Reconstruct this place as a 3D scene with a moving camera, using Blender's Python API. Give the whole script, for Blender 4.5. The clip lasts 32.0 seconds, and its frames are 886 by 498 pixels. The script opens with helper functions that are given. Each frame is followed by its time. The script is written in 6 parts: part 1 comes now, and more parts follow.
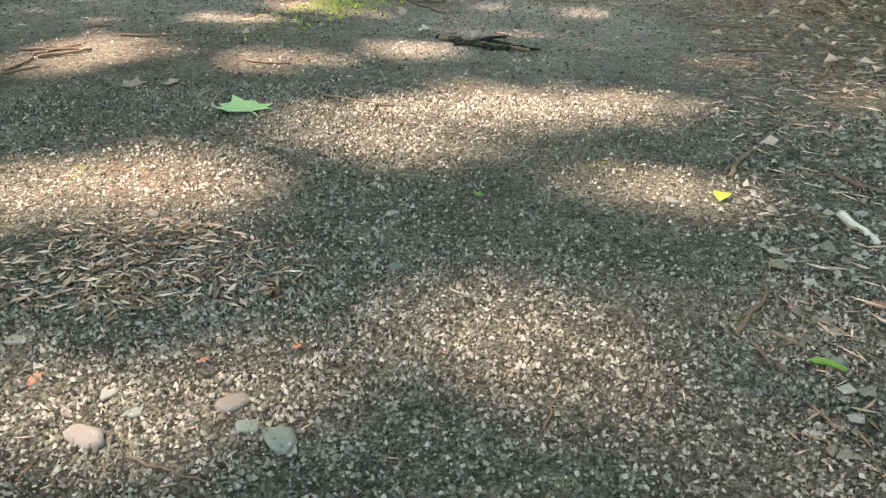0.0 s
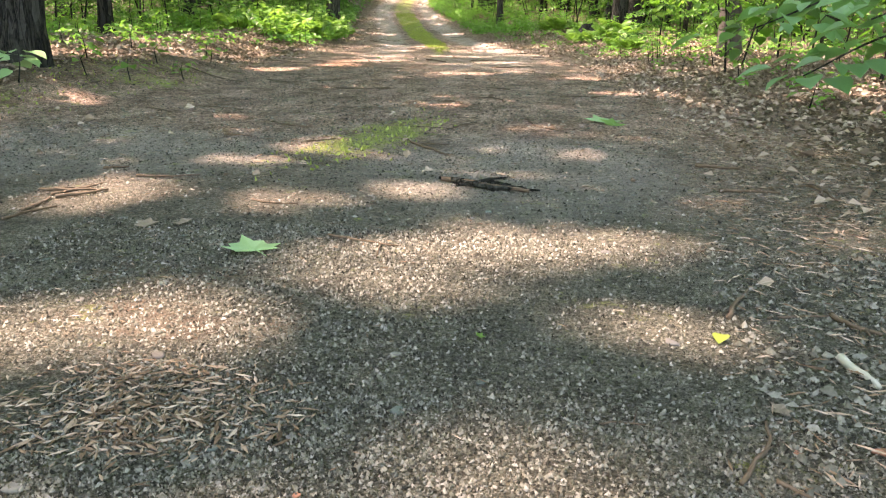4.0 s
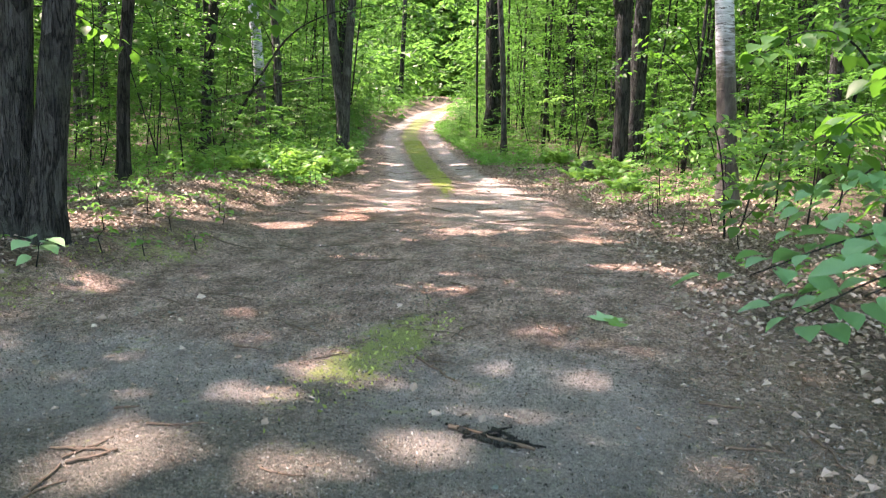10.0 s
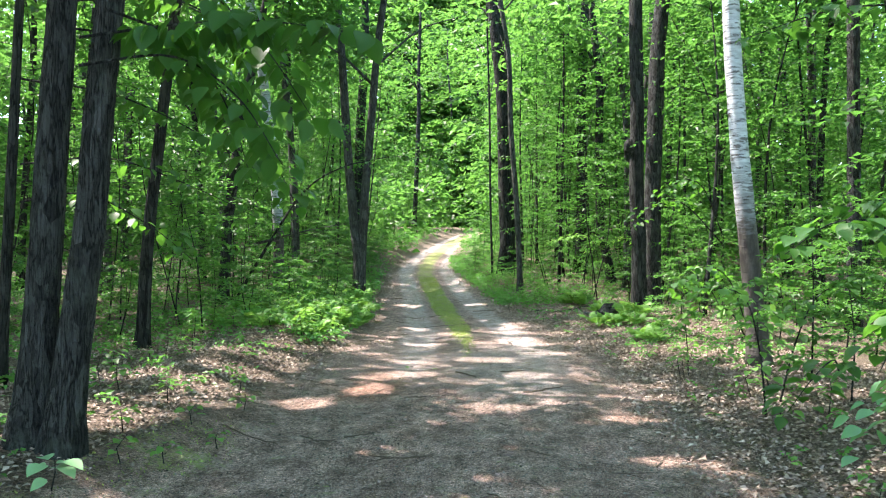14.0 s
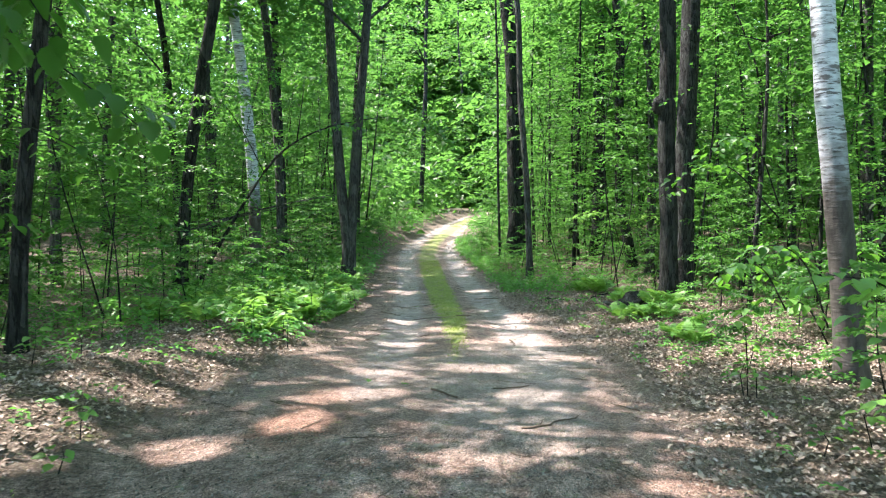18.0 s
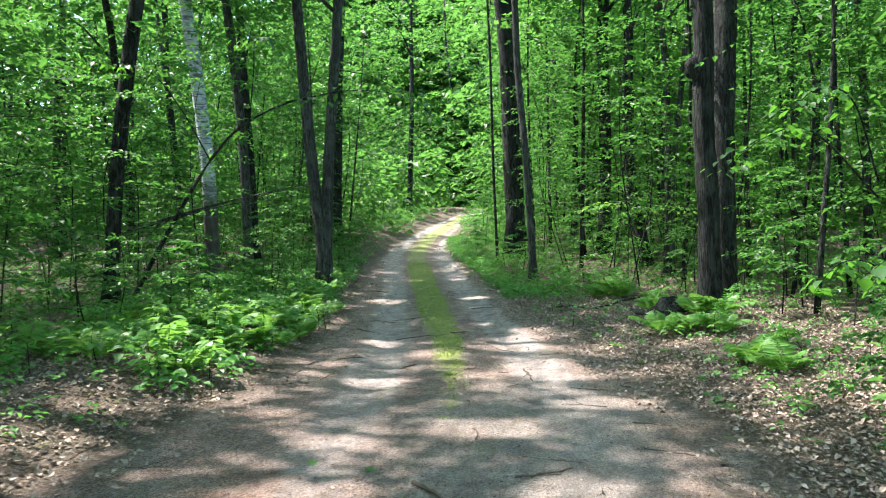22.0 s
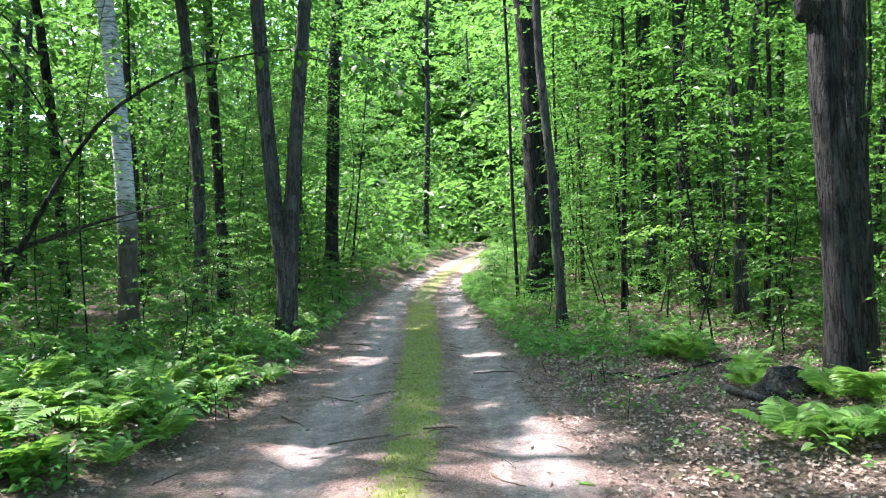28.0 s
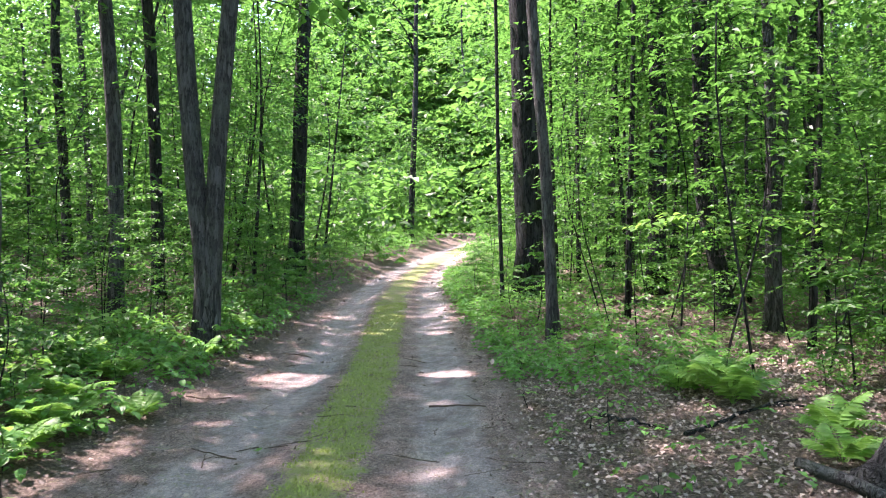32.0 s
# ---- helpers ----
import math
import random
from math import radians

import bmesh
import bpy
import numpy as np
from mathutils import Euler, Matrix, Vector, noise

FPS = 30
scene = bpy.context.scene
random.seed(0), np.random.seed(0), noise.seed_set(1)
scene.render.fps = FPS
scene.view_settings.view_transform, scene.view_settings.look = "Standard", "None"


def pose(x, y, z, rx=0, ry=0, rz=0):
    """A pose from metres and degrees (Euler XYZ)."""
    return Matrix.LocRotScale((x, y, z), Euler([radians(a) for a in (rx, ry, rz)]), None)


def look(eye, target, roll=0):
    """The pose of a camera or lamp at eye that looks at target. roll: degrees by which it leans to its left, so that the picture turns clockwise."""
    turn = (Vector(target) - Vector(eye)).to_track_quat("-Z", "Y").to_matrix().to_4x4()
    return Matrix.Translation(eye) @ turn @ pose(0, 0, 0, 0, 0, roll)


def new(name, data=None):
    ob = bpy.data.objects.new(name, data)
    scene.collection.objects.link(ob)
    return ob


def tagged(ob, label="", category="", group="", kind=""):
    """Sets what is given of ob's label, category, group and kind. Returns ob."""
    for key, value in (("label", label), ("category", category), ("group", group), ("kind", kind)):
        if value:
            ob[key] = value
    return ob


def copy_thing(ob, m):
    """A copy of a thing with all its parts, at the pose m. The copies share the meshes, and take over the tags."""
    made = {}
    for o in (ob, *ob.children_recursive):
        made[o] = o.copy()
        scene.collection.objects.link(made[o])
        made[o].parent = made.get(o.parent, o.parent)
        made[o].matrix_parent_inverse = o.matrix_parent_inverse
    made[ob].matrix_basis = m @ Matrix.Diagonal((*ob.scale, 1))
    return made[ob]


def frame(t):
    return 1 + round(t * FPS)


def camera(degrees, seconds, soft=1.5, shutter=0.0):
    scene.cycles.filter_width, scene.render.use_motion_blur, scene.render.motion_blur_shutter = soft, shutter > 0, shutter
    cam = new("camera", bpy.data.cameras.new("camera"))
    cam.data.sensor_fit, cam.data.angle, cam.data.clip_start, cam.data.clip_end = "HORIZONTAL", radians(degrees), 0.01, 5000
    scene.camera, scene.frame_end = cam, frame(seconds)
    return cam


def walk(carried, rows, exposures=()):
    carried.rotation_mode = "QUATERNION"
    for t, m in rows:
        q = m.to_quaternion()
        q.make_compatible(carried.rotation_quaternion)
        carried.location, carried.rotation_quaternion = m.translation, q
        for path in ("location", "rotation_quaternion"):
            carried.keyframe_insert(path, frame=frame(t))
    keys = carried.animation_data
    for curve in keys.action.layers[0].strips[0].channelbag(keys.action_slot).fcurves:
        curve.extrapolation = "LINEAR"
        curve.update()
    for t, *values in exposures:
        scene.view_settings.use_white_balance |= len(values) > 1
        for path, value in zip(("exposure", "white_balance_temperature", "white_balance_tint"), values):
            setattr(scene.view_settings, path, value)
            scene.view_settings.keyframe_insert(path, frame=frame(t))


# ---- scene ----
cam = camera(60.4, 32.0, 1.1, 0.55)
PATH = [
    (0, (0.365, -0.326, 0.545), (0.172, 1.454, -0.347), 1.1),
    (0.5, (0.363, -0.328, 0.549), (0.166, 1.469, -0.308), 1.1),
    (1, (0.364, -0.328, 0.552), (0.163, 1.484, -0.271), 1.2),
    (1.5, (0.363, -0.334, 0.556), (0.159, 1.494, -0.23), 1.2),
    (2, (0.365, -0.333, 0.558), (0.156, 1.51, -0.191), 1.2),
    (2.5, (0.367, -0.334, 0.561), (0.155, 1.524, -0.148), 1.1),
    (3, (0.369, -0.338, 0.567), (0.154, 1.536, -0.1), 1.1),
    (3.5, (0.366, -0.338, 0.571), (0.15, 1.551, -0.05), 1.1),
    (5.5, (0.366, -0.344, 0.595), (0.133, 1.586, 0.126), 1.0),
    (6, (0.365, -0.344, 0.604), (0.129, 1.594, 0.168), 0.9),
    (6.5, (0.362, -0.344, 0.614), (0.123, 1.6, 0.21), 0.9),
    (7, (0.362, -0.341, 0.626), (0.12, 1.609, 0.254), 0.9),
    (7.5, (0.358, -0.335, 0.644), (0.115, 1.621, 0.305), 1.1),
    (8, (0.357, -0.311, 0.683), (0.112, 1.649, 0.371), 1.1),
    (8.5, (0.356, -0.281, 0.762), (0.11, 1.681, 0.463), 0.9),
    (9, (0.351, -0.262, 0.855), (0.106, 1.699, 0.554), 1.1),
    (9.5, (0.343, -0.258, 0.955), (0.1, 1.703, 0.65), 1.5),
    (10, (0.334, -0.28, 1.091), (0.091, 1.683, 0.794), 1.6),
    (10.5, (0.332, -0.301, 1.233), (0.079, 1.663, 0.953), 1.6),
    (11, (0.334, -0.316, 1.382), (0.068, 1.65, 1.132), 1.5),
    (11.5, (0.317, -0.317, 1.523), (0.039, 1.655, 1.334), 1.4),
    (12, (0.294, -0.325, 1.606), (0.004, 1.652, 1.51), 1.4),
    (12.5, (0.267, -0.328, 1.652), (-0.03, 1.649, 1.636), 1.5),
    (13, (0.211, -0.303, 1.674), (-0.082, 1.675, 1.699), 1.1),
    (13.5, (0.183, -0.252, 1.678), (-0.098, 1.728, 1.714), 0.6),
    (14, (0.155, -0.085, 1.645), (-0.13, 1.894, 1.67), 0.5),
    (14.5, (0.14, 0.206, 1.627), (-0.163, 2.183, 1.629), 0.9),
    (16.5, (0.152, 1.866, 1.573), (-0.199, 3.835, 1.569), 1.4),
    (17, (0.2, 2.254, 1.579), (-0.153, 4.222, 1.567), 1.0),
    (17.5, (0.205, 2.592, 1.547), (-0.138, 4.562, 1.523), 0.6),
    (18, (0.167, 2.984, 1.558), (-0.154, 4.958, 1.539), 0.6),
    (18.5, (0.106, 3.387, 1.551), (-0.202, 5.363, 1.556), 1.0),
    (19, (0.073, 3.807, 1.586), (-0.227, 5.784, 1.62), 1.4),
    (19.5, (0.002, 4.169, 1.592), (-0.285, 6.148, 1.629), 0.8),
    (20, (-0.099, 4.564, 1.591), (-0.368, 6.545, 1.613), -0.0),
    (20.5, (-0.154, 4.962, 1.552), (-0.435, 6.943, 1.551), -0.2),
    (21, (-0.197, 5.363, 1.544), (-0.507, 7.339, 1.535), -0.2),
    (21.5, (-0.258, 5.77, 1.513), (-0.571, 7.745, 1.497), -0.7),
    (22, (-0.297, 6.146, 1.515), (-0.597, 8.123, 1.499), -0.7),
    (22.5, (-0.283, 6.535, 1.481), (-0.567, 8.515, 1.463), -0.0),
    (23, (-0.274, 6.924, 1.504), (-0.553, 8.905, 1.487), 0.3),
    (23.5, (-0.298, 7.341, 1.51), (-0.569, 9.322, 1.499), -0.5),
    (24, (-0.294, 7.781, 1.507), (-0.56, 9.764, 1.511), -1.0),
    (24.5, (-0.279, 8.155, 1.477), (-0.574, 10.133, 1.495), -0.5),
    (25, (-0.297, 8.566, 1.459), (-0.631, 10.538, 1.488), 0.1),
    (25.5, (-0.332, 8.928, 1.51), (-0.683, 10.896, 1.542), -0.0),
    (27.5, (-0.379, 10.739, 1.494), (-0.762, 12.701, 1.559), -0.4),
    (28, (-0.429, 11.133, 1.495), (-0.803, 13.095, 1.58), -0.9),
    (28.5, (-0.465, 11.582, 1.482), (-0.839, 13.545, 1.57), -0.8),
    (29, (-0.505, 11.996, 1.455), (-0.872, 13.961, 1.535), -0.7),
    (29.5, (-0.53, 12.392, 1.47), (-0.879, 14.359, 1.546), -1.2),
    (30, (-0.541, 12.81, 1.465), (-0.892, 14.778, 1.538), -1.2),
    (30.5, (-0.545, 13.203, 1.552), (-0.923, 15.166, 1.619), -0.2),
    (31, (-0.515, 13.587, 1.547), (-0.897, 15.549, 1.603), 0.7),
    (31.5, (-0.516, 14.016, 1.582), (-0.883, 15.981, 1.636), 0.7),
    (32, (-0.492, 14.39, 1.588), (-0.854, 16.356, 1.65), 0.2),
]
walk(cam, [(t, look(eye, target, roll)) for t, eye, target, roll in PATH], ((0, 2.98, 9700, 10), (3, 2.98, 9800, 12), (7, 2.87, 8300, 20), (10, 2.92, 7900, 16), (11, 3.0, 7900, 17), (13, 2.8, 7200, 3), (17, 2.72, 6900, 1), (23, 2.42, 6700, -6), (25, 2.5, 6600, -5), (28, 2.72, 6600, 9), (32, 2.92, 6800, 22)))

# ---- light ----
world = bpy.data.worlds.new("world")
scene.world = world
world.use_nodes = True
SUN_EL, SUN_AZ = 60.0, -75.0          # degrees; azimuth from +y towards +x
sky = world.node_tree.nodes.new("ShaderNodeTexSky")
sky.sky_type, sky.sun_disc = "NISHITA", False
sky.sun_elevation, sky.sun_rotation = radians(SUN_EL), radians(SUN_AZ)
back = world.node_tree.nodes["Background"]
world.node_tree.links.new(sky.outputs[0], back.inputs[0])
back.inputs[1].default_value = 0.15
SUN_WAY = Vector((math.sin(radians(SUN_AZ)) * math.cos(radians(SUN_EL)), math.cos(radians(SUN_AZ)) * math.cos(radians(SUN_EL)), math.sin(radians(SUN_EL))))
sun = new("sun", bpy.data.lights.new("sun", "SUN"))
sun.data.energy, sun.data.angle, sun.data.color = 3.6, radians(0.9), (1.0, 0.87, 0.92)
sun.matrix_world = look(SUN_WAY * 60, (0, 0, 0))

rng = np.random.default_rng(7)


# ---- the lie of the land ----
def smooth(a):
    a = np.clip(a, 0, 1)
    return a * a * (3 - 2 * a)


def centre(y):
    return np.interp(y, [-30, 0, 5, 10, 14, 18, 22, 25, 31.5, 36, 40, 46, 60, 75, 100], [-0.6, -0.5, -0.5, -0.9, -1.4, -2.05, -2.9, -3.5, -4.95, -5.9, -6.5, -6.9, -7.4, -4.5, 4])


def half_left(y):
    return np.interp(y, [0, 4, 7, 10, 14, 18, 22, 25.4, 31.5, 38, 44, 56], [3.6, 2.7, 2.3, 2.55, 2.05, 1.9, 1.8, 1.95, 1.65, 1.35, 1.15, 0.95])


def half_right(y):
    return np.interp(y, [0, 6.5, 10, 12, 15.5, 18.4, 22, 25, 30, 34, 39.5, 45, 56], [2.1, 2.2, 2.2, 2.2, 2.0, 2.0, 1.8, 1.9, 1.75, 1.6, 1.25, 0.85, 0.75])


def rise(y):
    return np.interp(y, [-99, 18, 22, 26, 32, 38, 46, 60, 75, 100, 160, 400], [0, 0, 0.04, 0.15, 0.6, 1.1, 1.9, 3.2, 4.6, 9, 21, 34])


def wave(x, y, k, s):
    r = np.random.default_rng(s)
    out = 0
    for i in range(5):
        a, f, p = r.uniform(0, 6.28), k * r.uniform(0.6, 1.7), r.uniform(0, 6.28)
        out = out + np.sin((x * math.cos(a) + y * math.sin(a)) * f + p)
    return out / 5


def beside(x, y):
    """Metres outside the edge of the track; negative on it."""
    u = x - centre(y)
    return np.maximum(-u - half_left(y), u - half_right(y))


def height(x, y):
    x, y = np.asarray(x, float), np.asarray(y, float)
    u = x - centre(y)
    left, right = -u - half_left(y), u - half_right(y)
    near = np.interp(y, [3.0, 4.2, 7.0, 9.5], [0, 1, 1, 0])
    z = rise(y) + (0.3 - 0.06 * near) * smooth((left + 0.75 * near) / (1.5 - 0.2 * near)) + 0.2 * smooth(right / 2.6)
    on = smooth((y - 12) / 6)
    z = z - 0.045 * on * np.exp(-((np.abs(u) - 0.9) / 0.28) ** 2) + 0.02 * on * np.exp(-(u / 0.3) ** 2)
    off = smooth(np.maximum(left, right) / 1.5)
    z = z + off * (0.05 * wave(x, y, 2.2, 1) + 0.12 * wave(x, y, 0.5, 2)) + 0.012 * wave(x, y, 4.0, 3)
    return z - 0.29 * smooth((0.2 - y) / 0.42) * (1 - smooth((-y - 8) / 8))


def moss_at(x, y):
    u = x - centre(y)
    w = np.interp(y, [12.4, 15.6, 17, 20, 24, 34, 46, 60], [0.02, 0.16, 0.2, 0.3, 0.36, 0.4, 0.42, 0.4])
    strip = smooth((w + 0.1 - np.abs(u)) / 0.2) * np.interp(y, [12.2, 12.8, 14.2, 15.4, 17], [0, 0.6, 0.6, 0.9, 1.0])
    a, b = x + 0.42, y - 3.45
    patch = smooth(1.25 - 0.9 * np.hypot((a - 0.16 * b) / 0.24, b / 1.0))
    verge = 0.42 * smooth(1.5 - np.hypot((x + 2.85) / 0.4, (y - 5.6) / 0.9)) + 0.4 * smooth(1.4 - np.hypot((x + 3.0) / 0.5, (y - 4.0) / 0.4))
    return np.clip(strip + patch + verge, 0, 1)


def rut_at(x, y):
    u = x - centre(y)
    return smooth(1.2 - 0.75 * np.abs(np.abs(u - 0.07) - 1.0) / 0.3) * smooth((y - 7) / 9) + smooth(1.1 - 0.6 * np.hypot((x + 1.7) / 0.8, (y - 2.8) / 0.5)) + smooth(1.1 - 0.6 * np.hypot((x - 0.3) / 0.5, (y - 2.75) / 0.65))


def rust_at(x, y):
    """Where needles, rotten wood and one sunlit patch of litter tint the track reddish brown."""
    out = 0
    # The patch at (0.9, 8.1) puts sunlight on needle litter into the colour.
    for a, b, p, q, k in ((-2.0, 9.2, 0.42, 1.0, 1.0), (-2.3, 10.6, 0.3, 0.6, 0.7), (-1.5, 7.3, 0.4, 0.5, 0.4), (0.5, 10.6, 0.5, 0.5, 0.5), (-1.2, 11.9, 0.45, 0.5, 0.45), (0.75, 12.2, 0.35, 0.5, 0.5), (-0.32, 0.98, 0.3, 0.12, 0.45), (0.9, 8.1, 0.5, 0.25, 0.6), (-0.2, 0.62, 0.16, 0.1, 0.6), (-0.45, 1.25, 0.25, 0.14, 0.4), (-0.3, 5.0, 0.3, 0.2, 0.4)):
        out = out + k * smooth(1.5 - np.hypot((x - a) / p, (y - b) / q))
    return np.clip(out, 0, 1)


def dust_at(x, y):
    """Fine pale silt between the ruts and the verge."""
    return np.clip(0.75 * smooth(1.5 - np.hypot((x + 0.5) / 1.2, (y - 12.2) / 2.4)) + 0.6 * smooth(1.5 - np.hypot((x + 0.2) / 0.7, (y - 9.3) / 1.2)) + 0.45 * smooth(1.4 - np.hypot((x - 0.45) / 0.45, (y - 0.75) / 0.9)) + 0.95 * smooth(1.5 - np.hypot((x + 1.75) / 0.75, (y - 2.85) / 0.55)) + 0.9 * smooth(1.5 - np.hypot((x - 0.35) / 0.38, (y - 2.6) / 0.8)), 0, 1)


# Openings cut in the unseen leaf canopy to shape the light, by the ground that the sun reaches through them: x, y and
# half widths.
START_GAPS = [(-0.52, 0.9, 0.18, 0.11), (-0.33, 0.98, 0.18, 0.15), (-0.2, 1.17, 0.2, 0.15), (-0.02, 1.33, 0.23, 0.18), (0.16, 1.47, 0.24, 0.17), (0.38, 1.62, 0.25, 0.16), (0.62, 1.74, 0.22, 0.08), (-1.05, 2.0, 0.2, 0.22), (-0.85, 2.65, 0.12, 0.06), (-0.42, 1.98, 0.12, 0.1), (-0.05, 2.25, 0.14, 0.07), (0.4, 0.49, 0.085, 0.08), (-0.16, 0.26, 0.1, 0.08), (0.02, 0.42, 0.04, 0.05), (0.66, 1.07, 0.1, 0.07), (-0.62, 3.1, 0.06, 0.25), (-1.4, 4.0, 0.12, 0.05), (1.15, 6.35, 0.3, 0.1), (-1.3, 6.3, 0.25, 0.1), (-0.28, 4.95, 0.16, 0.1), (-2.6, 4.4, 0.12, 0.06), (-3.6, 5.1, 0.2, 0.15), (-0.54, 8.36, 0.3, 0.1), (1.0, 8.0, 0.3, 0.12)]
TRACK_GAPS = [(-1.9, 10.5, 0.4, 0.3), (-2.1, 9.2, 0.25, 0.4), (-0.9, 12.3, 0.5, 0.25), (0.2, 13.4, 0.45, 0.25), (-2.3, 14.3, 0.3, 0.25), (-0.8, 18.1, 0.3, 0.6), (-4.6, 24.5, 0.4, 0.6), (-0.6, 17.1, 0.35, 0.25), (-2.5, 25.3, 0.4, 0.4), (-8, 41, 1.8, 1.2), (-7.8, 57, 3, 6), (-3.7, 6.4, 0.6, 0.5), (-1.9, 11.7, 0.3, 0.2), (-0.2, 10.9, 0.3, 0.15), (-4.3, 13.4, 1.1, 0.8), (-5.2, 17.2, 0.6, 0.6), (-7, 23, 0.8, 0.7), (-5.0, 14.2, 1.0, 0.9), (-4.7, 16.2, 0.5, 0.6), (-6.3, 25.6, 0.7, 0.8), (-7.4, 27.5, 1.0, 1.0), (3.2, 5.5, 0.55, 0.45), (-9.5, 33, 2.0, 2.0), (-10, 40, 2.5, 3.0), (-4.2, 10.6, 0.7, 0.7), (-4.5, 12.4, 0.6, 0.5), (-3.6, 8.0, 0.4, 0.4), (-5.3, 18.4, 0.7, 0.8), (-5.6, 21.4, 0.7, 0.8), (-3.5, 5.9, 0.35, 0.3), (-6.2, 12.0, 0.7, 0.7), (7, 21, 1.4, 1.4), (-4.4, 14.3, 0.7, 0.7), (-5.6, 16.2, 0.8, 0.6), (-3.3, 7.2, 0.4, 0.4), (-2.6, 8.2, 0.3, 0.3), (-5.3, 17.8, 1.0, 1.1), (-4.7, 20.0, 0.4, 0.8), (-5.2, 22.9, 0.2, 0.5), (-2.0, 16.3, 0.3, 0.2), (-0.5, 15.4, 0.5, 0.6), (-6.5, 13.2, 0.7, 0.7), (9, 29, 2, 2), (-0.5, 5.1, 0.12, 0.06), (-0.9, 17.3, 0.4, 0.35), (-0.8, 19.2, 0.33, 0.35), (-3.0, 17.7, 0.28, 0.3), (-4.7, 19.1, 0.45, 0.6), (-4.0, 9.6, 0.5, 0.5), (-4.7, 8.3, 0.5, 0.4), (-3.9, 11.2, 0.4, 0.3), (-4.5, 15.7, 0.5, 0.6), (-4.7, 17.2, 0.4, 0.5), (4.6, 22.5, 0.8, 0.8), (7.5, 18, 1.4, 1.4), (6, 22, 1, 1), (0.3, 2.65, 0.02, 0.0), (0.62, 3.1, 0.03, 0.01), (0.15, 3.3, 0.02, 0.0), (0.45, 3.75, 0.03, 0.01), (0.95, 3.6, 0.03, 0.0), (0.3, 4.3, 0.04, 0.02), (0.42, 0.95, 0.0, 0.0), (1.2, 4.6, 0.04, 0.02), (0.95, 2.3, 0.02, 0.0)]


def shade_of(P):
    """Where the shadow of each place falls on the land."""
    z = rise(P[:, 1])
    return P[:, :2] - np.array(SUN_WAY[:2]) / SUN_WAY[2] * (P[:, 2:] - z[:, None])


def glade(P):
    """Which places would shade the open bend of the track."""
    Q = shade_of(P)
    return (((Q[:, 0] + 8.5) / 6.5) ** 2 + ((Q[:, 1] - 60) / 22.0) ** 2 < 1) & (P[:, 2] - rise(P[:, 1]) > 5)


def sunny(P):
    """Which places of the canopy lie before an opening."""
    Q = shade_of(P)
    out = np.zeros(len(P), bool)
    for x, y, a, b in START_GAPS + TRACK_GAPS:
        out |= ((Q[:, 0] - x) / (a + 0.07)) ** 2 + ((Q[:, 1] - y) / (b + 0.07)) ** 2 < 1
    return out


# ---- materials ----
class Nodes:
    """A short hand for node materials."""

    def __init__(self, name):
        self.m = bpy.data.materials.new(name)
        self.m.use_nodes = True
        self.t = self.m.node_tree
        self.b = self.t.nodes["Principled BSDF"]
        self.out = self.t.nodes["Material Output"]

    def add(self, kind, **inputs):
        n = self.t.nodes.new(kind)
        for k, v in inputs.items():
            self.put(n.inputs[k.replace("_", " ")], v)
        return n

    def put(self, socket, v):
        if isinstance(v, bpy.types.NodeSocket):
            self.t.links.new(v, socket)
        else:
            socket.default_value = v

    def coords(self, scale=(1, 1, 1)):
        return self.add("ShaderNodeMapping", Vector=self.add("ShaderNodeTexCoord").outputs["Object"], Scale=scale).outputs[0]

    def noise(self, scale, at=None, detail=4, rough=0.6):
        n = self.add("ShaderNodeTexNoise", Scale=scale, Detail=detail, Roughness=rough)
        if at is not None:
            self.put(n.inputs["Vector"], at)
        return n.outputs["Fac"]

    def ramp(self, f, *stops):
        n = self.add("ShaderNodeValToRGB", Fac=f)
        e = n.color_ramp.elements
        while len(e) < len(stops):
            e.new(0.5)
        for q, (p, c) in zip(e, stops):
            q.position, q.color = p, (*c, 1) if len(c) == 3 else c
        return n.outputs[0]

    def mix(self, f, a, b, how="MIX"):
        n = self.t.nodes.new("ShaderNodeMix")
        n.data_type, n.blend_type = "RGBA", how
        for s, v in zip((n.inputs[0], n.inputs[6], n.inputs[7]), (f, a, b)):
            self.put(s, v if isinstance(v, (bpy.types.NodeSocket, float)) else (*v, 1))
        return n.outputs[2]

    def sum(self, a, b, how="MULTIPLY"):
        n = self.t.nodes.new("ShaderNodeMath")
        n.operation = how
        self.put(n.inputs[0], a), self.put(n.inputs[1], b)
        return n.outputs[0]

    def done(self, colour, rough=0.8, bump=None, depth=0.01, gloss=0.3):
        self.put(self.b.inputs["Base Color"], colour if isinstance(colour, bpy.types.NodeSocket) else (*colour, 1))
        self.put(self.b.inputs["Roughness"], rough)
        self.b.inputs["Specular IOR Level"].default_value = gloss
        if bump is not None:
            n = self.add("ShaderNodeBump", Height=bump, Distance=depth, Strength=1.0)
            self.put(self.b.inputs["Normal"], n.outputs[0])
        return self.m


def grey(v):
    return (v, v, v)


